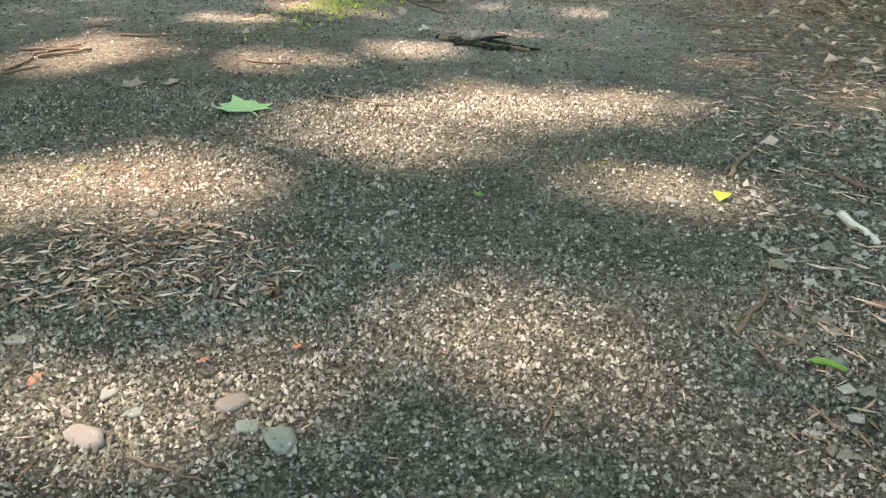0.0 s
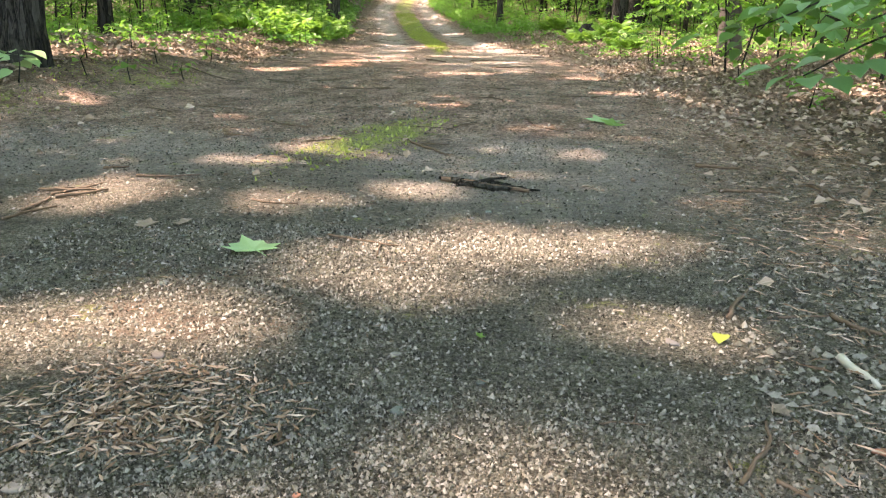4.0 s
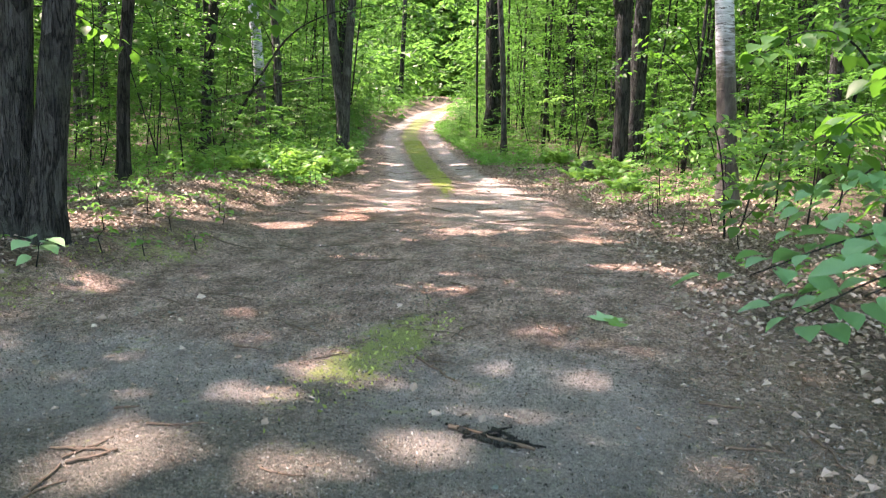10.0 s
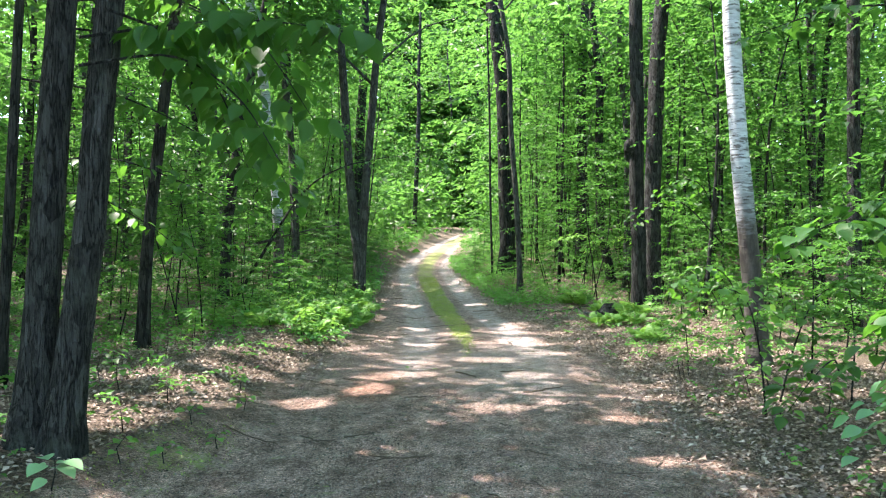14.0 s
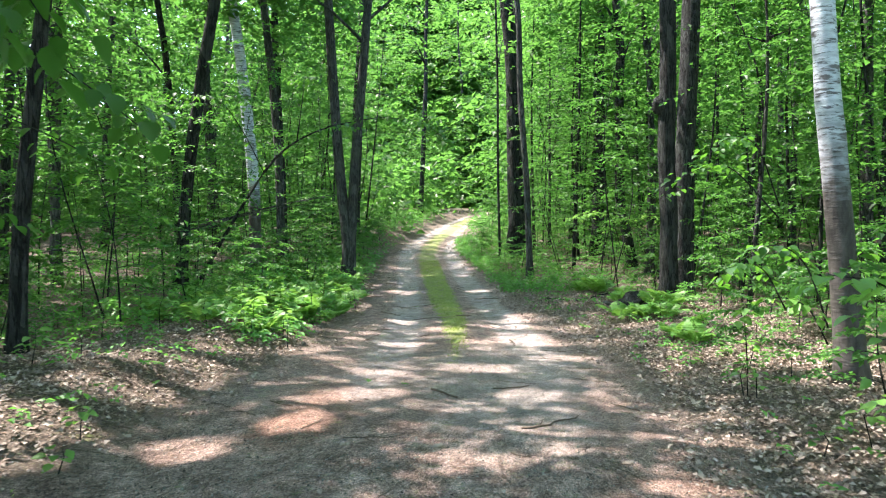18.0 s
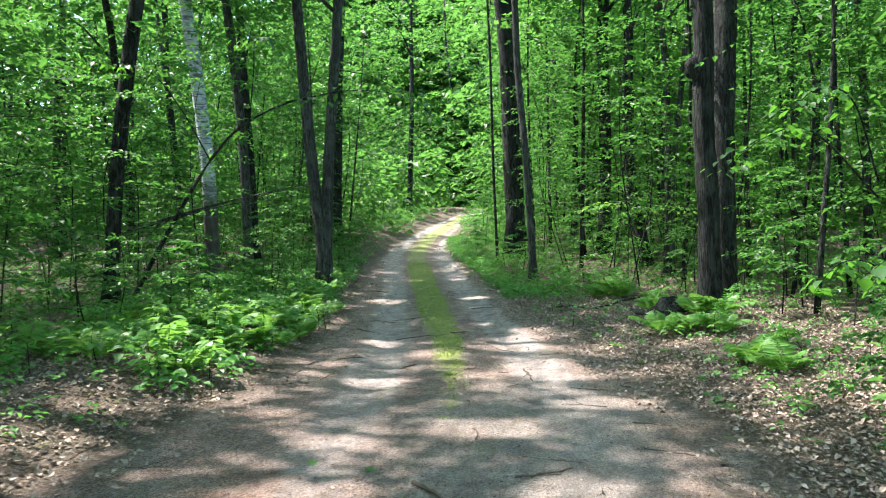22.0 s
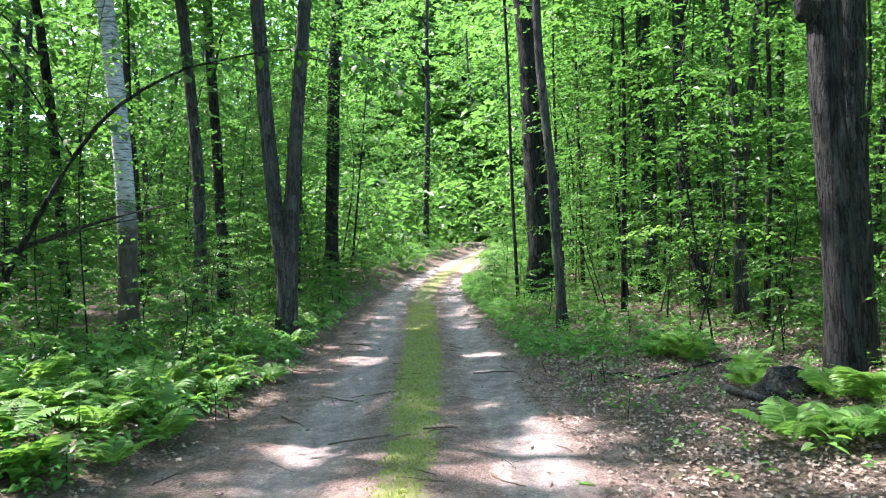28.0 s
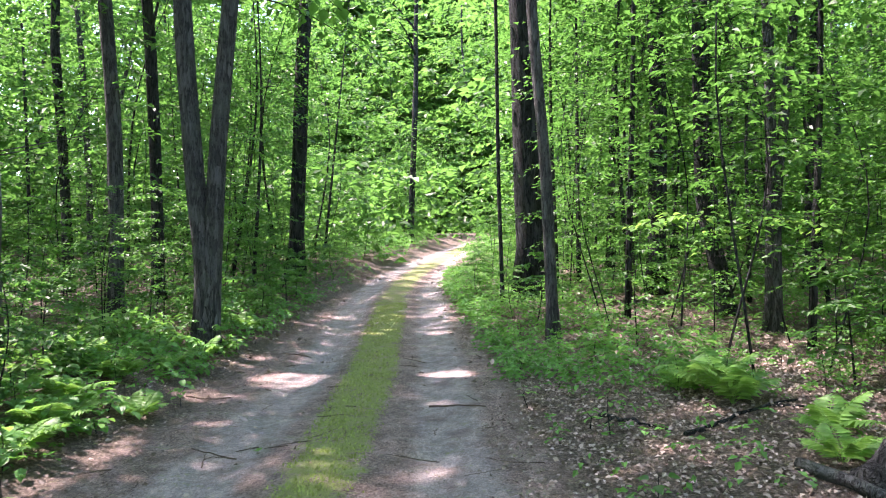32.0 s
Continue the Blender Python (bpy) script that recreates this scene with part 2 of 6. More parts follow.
def ground_material():
    n = Nodes("forest_floor")
    at = n.coords()
    z = n.add("ShaderNodeSeparateColor", Color=n.add("ShaderNodeAttribute").outputs["Color"])
    z.inputs[0].links[0].from_node.attribute_name = "zones"
    road, moss, rut = z.outputs[0], z.outputs[1], z.outputs[2]
    warped = n.mix(0.004, at, n.add("ShaderNodeTexNoise", Vector=at, Scale=160.0).outputs["Color"], "ADD")
    grit = n.add("ShaderNodeTexVoronoi", Vector=warped, Scale=260.0)
    stones = n.add("ShaderNodeTexVoronoi", Vector=warped, Scale=105.0)
    big, mid, small = n.noise(0.8, at, 5), n.noise(5.0, at, 6, 0.65), n.noise(60.0, at, 7, 0.75)
    cell = n.add("ShaderNodeSeparateColor", Color=grit.outputs["Color"]).outputs[0]
    cell2 = n.add("ShaderNodeSeparateColor", Color=stones.outputs["Color"]).outputs[0]
    gravel = n.ramp(cell, (0.0, (0.06, 0.058, 0.045)), (0.4, (0.18, 0.174, 0.138)), (0.8, (0.31, 0.297, 0.245)), (1.0, (0.45, 0.42, 0.36)))
    gravel = n.mix(n.ramp(cell2, (0.86, grey(0.0)), (0.92, grey(0.6))), gravel, (0.36, 0.345, 0.31))
    # Dark specks put the shade between grains into the soil colour.
    gravel = n.mix(n.ramp(small, (0.42, grey(0.9)), (0.55, grey(0.0))), gravel, (0.042, 0.038, 0.03))
    crumbs = n.ramp(small, (0.36, (0.04, 0.037, 0.029)), (0.48, (0.19, 0.178, 0.142)), (0.64, (0.46, 0.425, 0.365)))
    gravel = n.mix(n.ramp(n.sum(mid, n.sum(big, 0.6), "ADD"), (0.4, grey(0.45)), (0.86, grey(0.95))), gravel, crumbs)
    gravel = n.mix(n.ramp(n.noise(14.0, at, 8, 0.78), (0.42, grey(0.0)), (0.6, grey(0.55))), gravel, (0.13, 0.104, 0.086))
    along = n.add("ShaderNodeSeparateXYZ", Vector=at).outputs["Y"]
    brown = n.ramp(n.noise(48.0, at, 9, 0.82), (0.39, (0.06, 0.044, 0.038)), (0.49, (0.34, 0.264, 0.238)), (0.6, (0.64, 0.54, 0.51)))
    gravel = n.mix(n.ramp(n.sum(n.sum(along, 0.15), n.sum(big, 0.6), "ADD"), (0.48, grey(0.0)), (1.0, grey(0.85))), gravel, brown)
    gravel = n.mix(n.sum(n.ramp(n.noise(19.0, at, 9, 0.82), (0.45, grey(0.0)), (0.56, grey(0.5))), n.ramp(along, (0.25, grey(0.3)), (0.6, grey(1.0)))), gravel, (0.085, 0.06, 0.05))
    gravel = n.mix(n.ramp(n.noise(31.0, n.coords((1, 1.7, 1)), 8, 0.8), (0.53, grey(0.0)), (0.6, grey(0.8))), gravel, (0.55, 0.455, 0.415))
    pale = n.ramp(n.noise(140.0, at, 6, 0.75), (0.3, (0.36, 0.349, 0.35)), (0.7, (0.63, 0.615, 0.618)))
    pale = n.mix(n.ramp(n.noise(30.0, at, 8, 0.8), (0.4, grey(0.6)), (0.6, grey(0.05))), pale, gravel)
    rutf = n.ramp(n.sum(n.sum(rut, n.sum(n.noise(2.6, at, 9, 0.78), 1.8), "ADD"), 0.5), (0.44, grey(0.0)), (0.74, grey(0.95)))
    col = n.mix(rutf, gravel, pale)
    col = n.mix(n.ramp(n.noise(1.4, at, 8, 0.72), (0.56, grey(0.0)), (0.68, grey(0.5))), col, n.ramp(small, (0.34, (0.1, 0.065, 0.052)), (0.66, (0.4, 0.29, 0.245))))
    col = n.mix(n.ramp(n.noise(1.9, n.coords((1, 1, 9)), 9, 0.75), (0.52, grey(0.0)), (0.66, grey(0.5))), col, n.ramp(small, (0.34, (0.075, 0.053, 0.045)), (0.66, (0.3, 0.225, 0.195))))
    q = n.add("ShaderNodeSeparateColor", Color=n.add("ShaderNodeAttribute").outputs["Color"])
    q.inputs[0].links[0].from_node.attribute_name = "tones"
    ragged = n.sum(n.sum(n.noise(7.0, at, 9, 0.8), 0.5, "SUBTRACT"), 1.6)
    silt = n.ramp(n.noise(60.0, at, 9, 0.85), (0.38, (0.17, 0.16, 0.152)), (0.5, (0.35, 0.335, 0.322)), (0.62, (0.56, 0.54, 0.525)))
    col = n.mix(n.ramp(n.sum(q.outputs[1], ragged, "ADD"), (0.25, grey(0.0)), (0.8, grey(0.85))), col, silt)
    fine = n.mix(0.5, n.noise(230.0, at, 5, 0.75), n.noise(95.0, at, 6, 0.8))
    # The near-black end of the crumb colour imitates shaded gaps among stones.
    crumb = n.ramp(fine, (0.4, (0.014, 0.014, 0.011)), (0.48, (0.11, 0.11, 0.088)), (0.54, (0.25, 0.245, 0.21)), (0.62, (0.5, 0.475, 0.43)))
    worn = n.ramp(n.noise(5.5, n.coords((1, 1.3, 3)), 8, 0.75), (0.42, (0.6, 0.6, 0.6)), (0.6, (1.25, 1.22, 1.18)))
    crumb = n.mix(1.0, crumb, worn, "MULTIPLY")
    col = n.mix(n.ramp(n.sum(along, 0.25), (0.35, grey(0.92)), (0.85, grey(0.0))), col, crumb)
    rust = n.ramp(n.noise(55.0, at, 8, 0.8), (0.34, (0.09, 0.045, 0.03)), (0.5, (0.27, 0.15, 0.105)), (0.66, (0.5, 0.33, 0.25)))
    col = n.mix(n.ramp(n.sum(q.outputs[0], ragged, "ADD"), (0.25, grey(0.0)), (0.9, grey(0.65))), col, rust)
    for size, seed in ((38.0, 0.0), (85.0, 3.7)):
        v = n.add("ShaderNodeTexVoronoi", Vector=n.add("ShaderNodeMapping", Vector=warped, Location=(seed, seed, 0), Rotation=(0, 0, seed), Scale=(1, 1.9, 1)).outputs[0], Scale=size)
        c = n.add("ShaderNodeSeparateColor", Color=v.outputs["Color"])
        spot = n.sum(n.ramp(v.outputs["Distance"], (0.3, grey(1.0)), (0.42, grey(0.0))), n.ramp(c.outputs[0], (0.5, grey(0.0)), (0.56, grey(0.9))))
        spot = n.sum(n.sum(spot, n.sum(1.0, n.sum(rutf, 0.6), "SUBTRACT")), n.ramp(n.sum(along, 0.25), (0.3, grey(0.15)), (0.7, grey(1.0))))
        col = n.mix(spot, col, n.ramp(c.outputs[1], (0.0, (0.028, 0.02, 0.016)), (0.55, (0.1, 0.068, 0.05)), (0.62, (0.36, 0.265, 0.2)), (1.0, (0.62, 0.52, 0.43))))
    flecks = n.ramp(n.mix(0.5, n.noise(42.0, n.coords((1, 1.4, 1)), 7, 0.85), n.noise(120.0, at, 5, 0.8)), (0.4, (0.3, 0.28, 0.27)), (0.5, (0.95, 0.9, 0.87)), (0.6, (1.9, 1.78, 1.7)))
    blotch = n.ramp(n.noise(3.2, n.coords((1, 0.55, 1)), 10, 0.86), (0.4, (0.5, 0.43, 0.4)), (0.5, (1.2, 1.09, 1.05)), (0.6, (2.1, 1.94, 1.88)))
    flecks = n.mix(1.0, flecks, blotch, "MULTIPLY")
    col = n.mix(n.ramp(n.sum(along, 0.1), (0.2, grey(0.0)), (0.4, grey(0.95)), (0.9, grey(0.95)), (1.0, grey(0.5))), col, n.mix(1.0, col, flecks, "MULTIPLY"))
    litter = n.ramp(n.noise(34.0, at, 8, 0.8), (0.34, (0.04, 0.03, 0.024)), (0.52, (0.16, 0.125, 0.097)), (0.68, (0.44, 0.36, 0.3)))
    roadf = n.ramp(n.sum(road, n.sum(n.sum(n.noise(4.0, at, 7, 0.7), 0.5, "SUBTRACT"), 1.3), "ADD"), (0.3, grey(0.0)), (0.7, grey(1.0)))
    col = n.mix(roadf, litter, col)
    green = n.ramp(n.noise(110.0, at, 6, 0.75), (0.3, (0.16, 0.19, 0.055)), (0.7, (0.48, 0.55, 0.19)))
    mossf = n.sum(n.sum(n.sum(n.noise(17.0, at, 9, 0.8), 0.5, "SUBTRACT"), 3.6), n.sum(n.sum(n.noise(2.6, at, 6, 0.7), 0.5, "SUBTRACT"), 3.0), "ADD")
    mossf = n.ramp(n.sum(moss, mossf, "ADD"), (0.4, grey(0.0)), (1.0, grey(0.9)))
    col = n.mix(mossf, col, green)
    relief = n.sum(n.sum(grit.outputs["Distance"], -0.35), n.sum(stones.outputs["Distance"], -0.7), "ADD")
    relief = n.sum(relief, n.sum(small, 1.5), "ADD")
    return n.done(col, 0.9, relief, 0.03, 0.2)


def bark_material(name, dark, light, scale, depth):
    n = Nodes(name)
    at = n.coords((scale, scale, scale * 0.1))
    a = n.add("ShaderNodeTexNoise", Vector=at, Scale=1.0, Detail=2.0, Distortion=0.25).outputs["Fac"]
    ridge = n.sum(n.sum(a, 0.5, "SUBTRACT"), 0.0, "ABSOLUTE")
    furrow = n.ramp(ridge, (0.0, grey(0.0)), (0.07, grey(1.0)))
    crack = n.sum(n.sum(n.noise(1.0, n.coords((scale * 0.4, scale * 0.4, scale * 0.55)), 3, 0.6), 0.5, "SUBTRACT"), 0.0, "ABSOLUTE")
    furrow = n.sum(furrow, n.ramp(crack, (0.0, grey(0.75)), (0.03, grey(1.0))))
    grain = n.noise(1.0, n.coords((scale * 2.2, scale * 2.2, scale * 0.5)), 7, 0.78)
    col = n.mix(furrow, dark, n.ramp(grain, (0.32, tuple(0.5 * (p + q) for p, q in zip(dark, light))), (0.7, light)))
    plate = n.add("ShaderNodeTexVoronoi", Vector=n.coords((scale * 0.55, scale * 0.55, scale * 0.13)), Scale=1.0).outputs["Color"]
    tone = n.add("ShaderNodeSeparateColor", Color=plate).outputs[0]
    col = n.mix(n.ramp(tone, (0.1, grey(0.55)), (0.6, grey(0.0))), col, dark)
    col = n.mix(n.ramp(tone, (0.8, grey(0.0)), (1.0, grey(0.5))), col, tuple(c * 1.5 for c in light))
    blotch = n.noise(2.2, n.coords(), 6, 0.7)
    col = n.mix(n.ramp(blotch, (0.5, grey(0.0)), (0.62, grey(0.45))), col, (light[0] * 1.0, light[1] * 1.12, light[2] * 0.95))
    return n.done(col, 0.93, n.sum(n.sum(furrow, n.sum(grain, 0.6), "ADD"), n.sum(tone, 0.5), "ADD"), depth, 0.15)


def birch_material():
    n = Nodes("birch_bark")
    at = n.coords()
    up = n.add("ShaderNodeSeparateXYZ", Vector=at).outputs["Z"]
    band = n.noise(1.0, n.coords((5, 5, 34)), 5, 0.65)
    scar = n.noise(1.0, n.coords((2.2, 2.2, 7)), 4, 0.6)
    # The blue cast puts skylight into the colour of the white bark.
    white = n.ramp(n.noise(6.0, n.coords((1, 1, 3)), 5), (0.3, (0.3, 0.33, 0.37)), (0.7, (0.58, 0.63, 0.7)))
    white = n.mix(n.ramp(band, (0.53, grey(0.0)), (0.6, grey(0.88))), white, (0.06, 0.055, 0.055))
    white = n.mix(n.ramp(scar, (0.6, grey(0.0)), (0.68, grey(0.85))), white, (0.07, 0.06, 0.055))
    low = n.ramp(n.noise(9.0, n.coords((1, 1, 0.3)), 6, 0.7), (0.3, (0.02, 0.018, 0.017)), (0.7, (0.1, 0.09, 0.082)))
    f = n.ramp(n.sum(n.sum(up, 0.25), n.sum(scar, 0.5), "ADD"), (0.72, grey(0.0)), (0.98, grey(1.0)))
    return n.done(n.mix(f, low, white), 0.7, n.sum(band, scar, "ADD"), 0.012, 0.3)


def leaf_material(name, dark, light, glow, through_part=0.5, gloss=0.35):
    n = Nodes(name)
    chance = n.add("ShaderNodeNewGeometry").outputs["Random Per Island"]
    col = n.ramp(chance, (0.0, dark), (0.6, light), (1.0, tuple(c * 1.35 for c in light)))
    col = n.mix(n.ramp(n.noise(30.0, n.coords(), 3), (0.35, grey(0.0)), (0.7, grey(0.3))), col, tuple(c * 0.6 for c in dark))
    n.done(col, 0.45, gloss=gloss)
    t = n.add("ShaderNodeBsdfTranslucent", Color=n.ramp(chance, (0.0, tuple(c * 0.75 for c in glow)), (1.0, glow)))
    m = n.add("ShaderNodeMixShader", Fac=through_part)
    n.put(m.inputs[1], n.b.outputs[0]), n.put(m.inputs[2], t.outputs[0])
    n.put(n.out.inputs["Surface"], m.outputs[0])
    return n.m


def speckled(name, stops, scale=20.0, rough=0.9, bump=0.004, island=True):
    n = Nodes(name)
    g = n.noise(scale, n.coords(), 6, 0.7)
    f = n.sum(n.sum(n.add("ShaderNodeNewGeometry").outputs["Random Per Island"] if island else n.add("ShaderNodeObjectInfo").outputs["Random"], 0.65), n.sum(g, 0.4), "ADD")
    return n.done(n.ramp(f, *stops), rough, g, bump, 0.25)


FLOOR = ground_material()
OAK = bark_material("grey_furrowed_bark", (0.009, 0.0092, 0.0092), (0.084, 0.088, 0.087), 40, 0.04)
DARK = bark_material("dark_bark", (0.007, 0.0073, 0.0073), (0.055, 0.058, 0.056), 24, 0.03)
MAPLE = bark_material("grey_bark", (0.02, 0.0205, 0.02), (0.105, 0.109, 0.106), 34, 0.015)
BIRCH = birch_material()
LEAF = leaf_material("maple_leaf", (0.0195, 0.0702, 0.0148), (0.0445, 0.1326, 0.0257), (0.104, 0.2769, 0.046), 0.52)
LEAF_FAR = leaf_material("canopy_leaf", (0.0224, 0.076, 0.0144), (0.052, 0.144, 0.0256), (0.134, 0.32, 0.056), 0.57)
LEAF_NEAR = leaf_material("broad_leaf", (0.017, 0.058, 0.014), (0.042, 0.118, 0.028), (0.123, 0.328, 0.035), 0.45, 0.28)
FERN = leaf_material("fern_leaf", (0.08, 0.192, 0.04), (0.152, 0.32, 0.072), (0.24, 0.48, 0.08), 0.45)
HERB = leaf_material("herb_leaf", (0.0532, 0.1596, 0.0342), (0.114, 0.2888, 0.0646), (0.1748, 0.4256, 0.0684), 0.45)
MOSS = leaf_material("moss_tuft", (0.19, 0.24, 0.06), (0.38, 0.46, 0.14), (0.38, 0.46, 0.12), 0.3, 0.1)
LITTER = speckled("dead_leaf", [(0.1, (0.08, 0.056, 0.04)), (0.45, (0.22, 0.172, 0.138)), (0.8, (0.4, 0.33, 0.275)), (1.0, (0.56, 0.49, 0.43))], 40)
# Darkest stones stand in for the small shadows within the gravel.
PEBBLE = speckled("gravel_stone", [(0.25, (0.022, 0.022, 0.018)), (0.42, (0.09, 0.09, 0.074)), (0.7, (0.2, 0.196, 0.17)), (0.95, (0.42, 0.4, 0.37))], 90)
CHIP = speckled("bark_chip", [(0.1, (0.045, 0.03, 0.022)), (0.45, (0.19, 0.125, 0.085)), (0.75, (0.4, 0.3, 0.235)), (1.0, (0.66, 0.56, 0.49))], 30)
TWIG = speckled("twig_bark", [(0.1, (0.03, 0.022, 0.017)), (0.6, (0.12, 0.088, 0.065)), (1.0, (0.3, 0.24, 0.185))], 30)


# ---- mesh tools ----
def build(name, verts, faces, mat, rounded=False):
    """A mesh from an array of corners and arrays of triangles or quads."""
    me = bpy.data.meshes.new(name)
    verts = np.asarray(verts, np.float32).reshape(-1, 3)
    faces = [np.asarray(f, np.int32) for f in faces if len(f)]
    idx = np.concatenate([f.ravel() for f in faces])
    size = np.concatenate([np.full(len(f), f.shape[1], np.int32) for f in faces])
    me.vertices.add(len(verts)), me.loops.add(len(idx)), me.polygons.add(len(size))
    me.vertices.foreach_set("co", verts.ravel())
    me.loops.foreach_set("vertex_index", idx)
    me.polygons.foreach_set("loop_start", np.concatenate([[0], np.cumsum(size)[:-1]]).astype(np.int32))
    me.polygons.foreach_set("use_smooth", np.full(len(size), rounded))
    me.update(calc_edges=True)
    me.materials.append(mat)
    return me


def join(pieces):
    """Several (corners, faces) as one."""
    vs, fs, at = [], [], 0
    for v, f in pieces:
        vs.append(v)
        fs += [np.asarray(q) + at for q in f]
        at += len(v)
    return np.concatenate(vs), fs


def part(name, me, parent=None, label=""):
    ob = new(name, me)
    ob.parent = parent
    if label:
        ob["label"] = label
    return ob


def tube(points, radii, sides=8, rough=0.0, seed=0):
    """A tapered round limb along points."""
    points, radii = np.asarray(points, float), np.asarray(radii, float)
    r = np.random.default_rng(seed)
    way = np.gradient(points, axis=0)
    way /= np.linalg.norm(way, axis=1)[:, None] + 1e-9
    ref = np.where(np.abs(way[:, 2:]) > 0.8, [[1.0, 0, 0]], [[0, 0, 1.0]])
    a = np.cross(way, ref)
    a /= np.linalg.norm(a, axis=1)[:, None]
    b = np.cross(way, a)
    th = np.linspace(0, 2 * math.pi, sides, endpoint=False)
    w = 1 + rough * r.normal(size=(len(points), sides))
    ring = points[:, None] + (a[:, None] * np.cos(th)[None, :, None] + b[:, None] * np.sin(th)[None, :, None]) * (radii[:, None] * w)[..., None]
    n = len(points)
    i, j = np.meshgrid(np.arange(n - 1), np.arange(sides), indexing="ij")
    q = np.stack([i * sides + j, i * sides + (j + 1) % sides, (i + 1) * sides + (j + 1) % sides, (i + 1) * sides + j], -1).reshape(-1, 4)
    v = np.concatenate([ring.reshape(-1, 3), points[:1], points[-1:]])
    k = np.arange(sides)
    lo = np.stack([np.full(sides, n * sides), (k + 1) % sides, k], -1)
    hi = np.stack([np.full(sides, n * sides + 1), (n - 1) * sides + k, (n - 1) * sides + (k + 1) % sides], -1)
    return v, [q[:, ::-1], np.concatenate([lo, hi])[:, ::-1]]


def bend(stops, n):
    """A smooth line through stops, n points long."""
    stops = np.asarray(stops, float)
    t = np.linspace(0, 1, len(stops))
    u = np.linspace(0, 1, n)
    m = np.gradient(stops, t, axis=0)
    i = np.clip(np.searchsorted(t, u, side="right") - 1, 0, len(t) - 2)
    h = t[i + 1] - t[i]
    s = ((u - t[i]) / h)[:, None]
    h = h[:, None]
    return (2 * s**3 - 3 * s**2 + 1) * stops[i] + (s**3 - 2 * s**2 + s) * h * m[i] + (-2 * s**3 + 3 * s**2) * stops[i + 1] + (s**3 - s**2) * h * m[i + 1]


def unit(a):
    return a / (np.linalg.norm(a, axis=-1, keepdims=True) + 1e-9)


def leaves(P, D, N, L, fine=False, broad=0.62):
    """Folded leaves with their stalks at P, pointing along D and facing N."""
    D, S = unit(D), unit(np.cross(D, N))
    N = np.cross(S, D)
    L = np.broadcast_to(L, (len(P),))[:, None]
    W = L * broad
    n = np.arange(len(P))[:, None]
    if not fine:
        v = np.stack([P, P + D * L * 0.42 + S * W * 0.5 + N * W * 0.16, P + D * L - N * L * 0.14, P + D * L * 0.42 - S * W * 0.5 + N * W * 0.16], 1)
        f = n * 4
        return v.reshape(-1, 3), [np.concatenate([f + [0, 1, 2], f + [0, 2, 3]])]
    lift = N * W * 0.14
    m1, m2 = P + D * L * 0.32 + N * L * 0.02, P + D * L * 0.66 - N * L * 0.03
    v = np.stack([P, m1 + S * W * 0.48 + lift, m2 + S * W * 0.4 + lift, P + D * L - N * L * 0.15, m2 - S * W * 0.4 + lift, m1 - S * W * 0.48 + lift, m1, m2], 1)
    f = n * 8
    tri = np.concatenate([f + [0, 1, 6], f + [2, 3, 7], f + [0, 6, 5], f + [7, 3, 4]])
    quad = np.concatenate([f + [1, 2, 7, 6], f + [6, 7, 4, 5]])
    return v.reshape(-1, 3), [tri, quad]


def sprays(r, C, A, K, span, L, fine=False, flat=0.3, droop=0.25):
    """Leafy twigs: from each place C along A, with K leaves to either side."""
    n = len(C)
    A = unit(A)
    t = np.linspace(0.12, 1, K)[None, :, None]
    span = np.broadcast_to(span, (n,))[:, None, None]
    pos = C[:, None] + A[:, None] * span * t + np.array([0, 0, -1.0]) * droop * span * t**2 + r.normal(size=(n, K, 3)) * span * 0.05
    side = unit(np.cross(A, [0, 0, 1.0]))[:, None] * np.where(np.arange(K) % 2, 1.0, -1.0)[None, :, None]
    D = A[:, None] * 0.55 + side * 0.9 + r.normal(size=(n, K, 3)) * 0.28 + np.array([0, 0, -0.15])
    N = np.array([0, 0, 1.0]) + r.normal(size=(n, K, 3)) * flat
    size = L * r.uniform(0.65, 1.2, size=(n * K))
    return leaves(pos.reshape(-1, 3), D.reshape(-1, 3), N.reshape(-1, 3), size, fine)


def twig_tubes(C, A, span, droop, radius=0.004, every=1):
    out = []
    for c, a, s in zip(C[::every], unit(A)[::every], np.broadcast_to(span, (len(C),))[::every]):
        out.append(tube([c, c + a * s * 0.5 - np.array([0, 0, droop * s * 0.25]), c + a * s - np.array([0, 0, droop * s])], [radius, radius * 0.7, radius * 0.3], 4))
    return out


# ---- ground and track ----
def axis(a, b, step, far, n):
    inner = np.arange(a, b + step / 2, step)
    out = np.geomspace(step, far, n)
    return np.concatenate([a - np.cumsum(out)[::-1], inner, b + np.cumsum(out)])


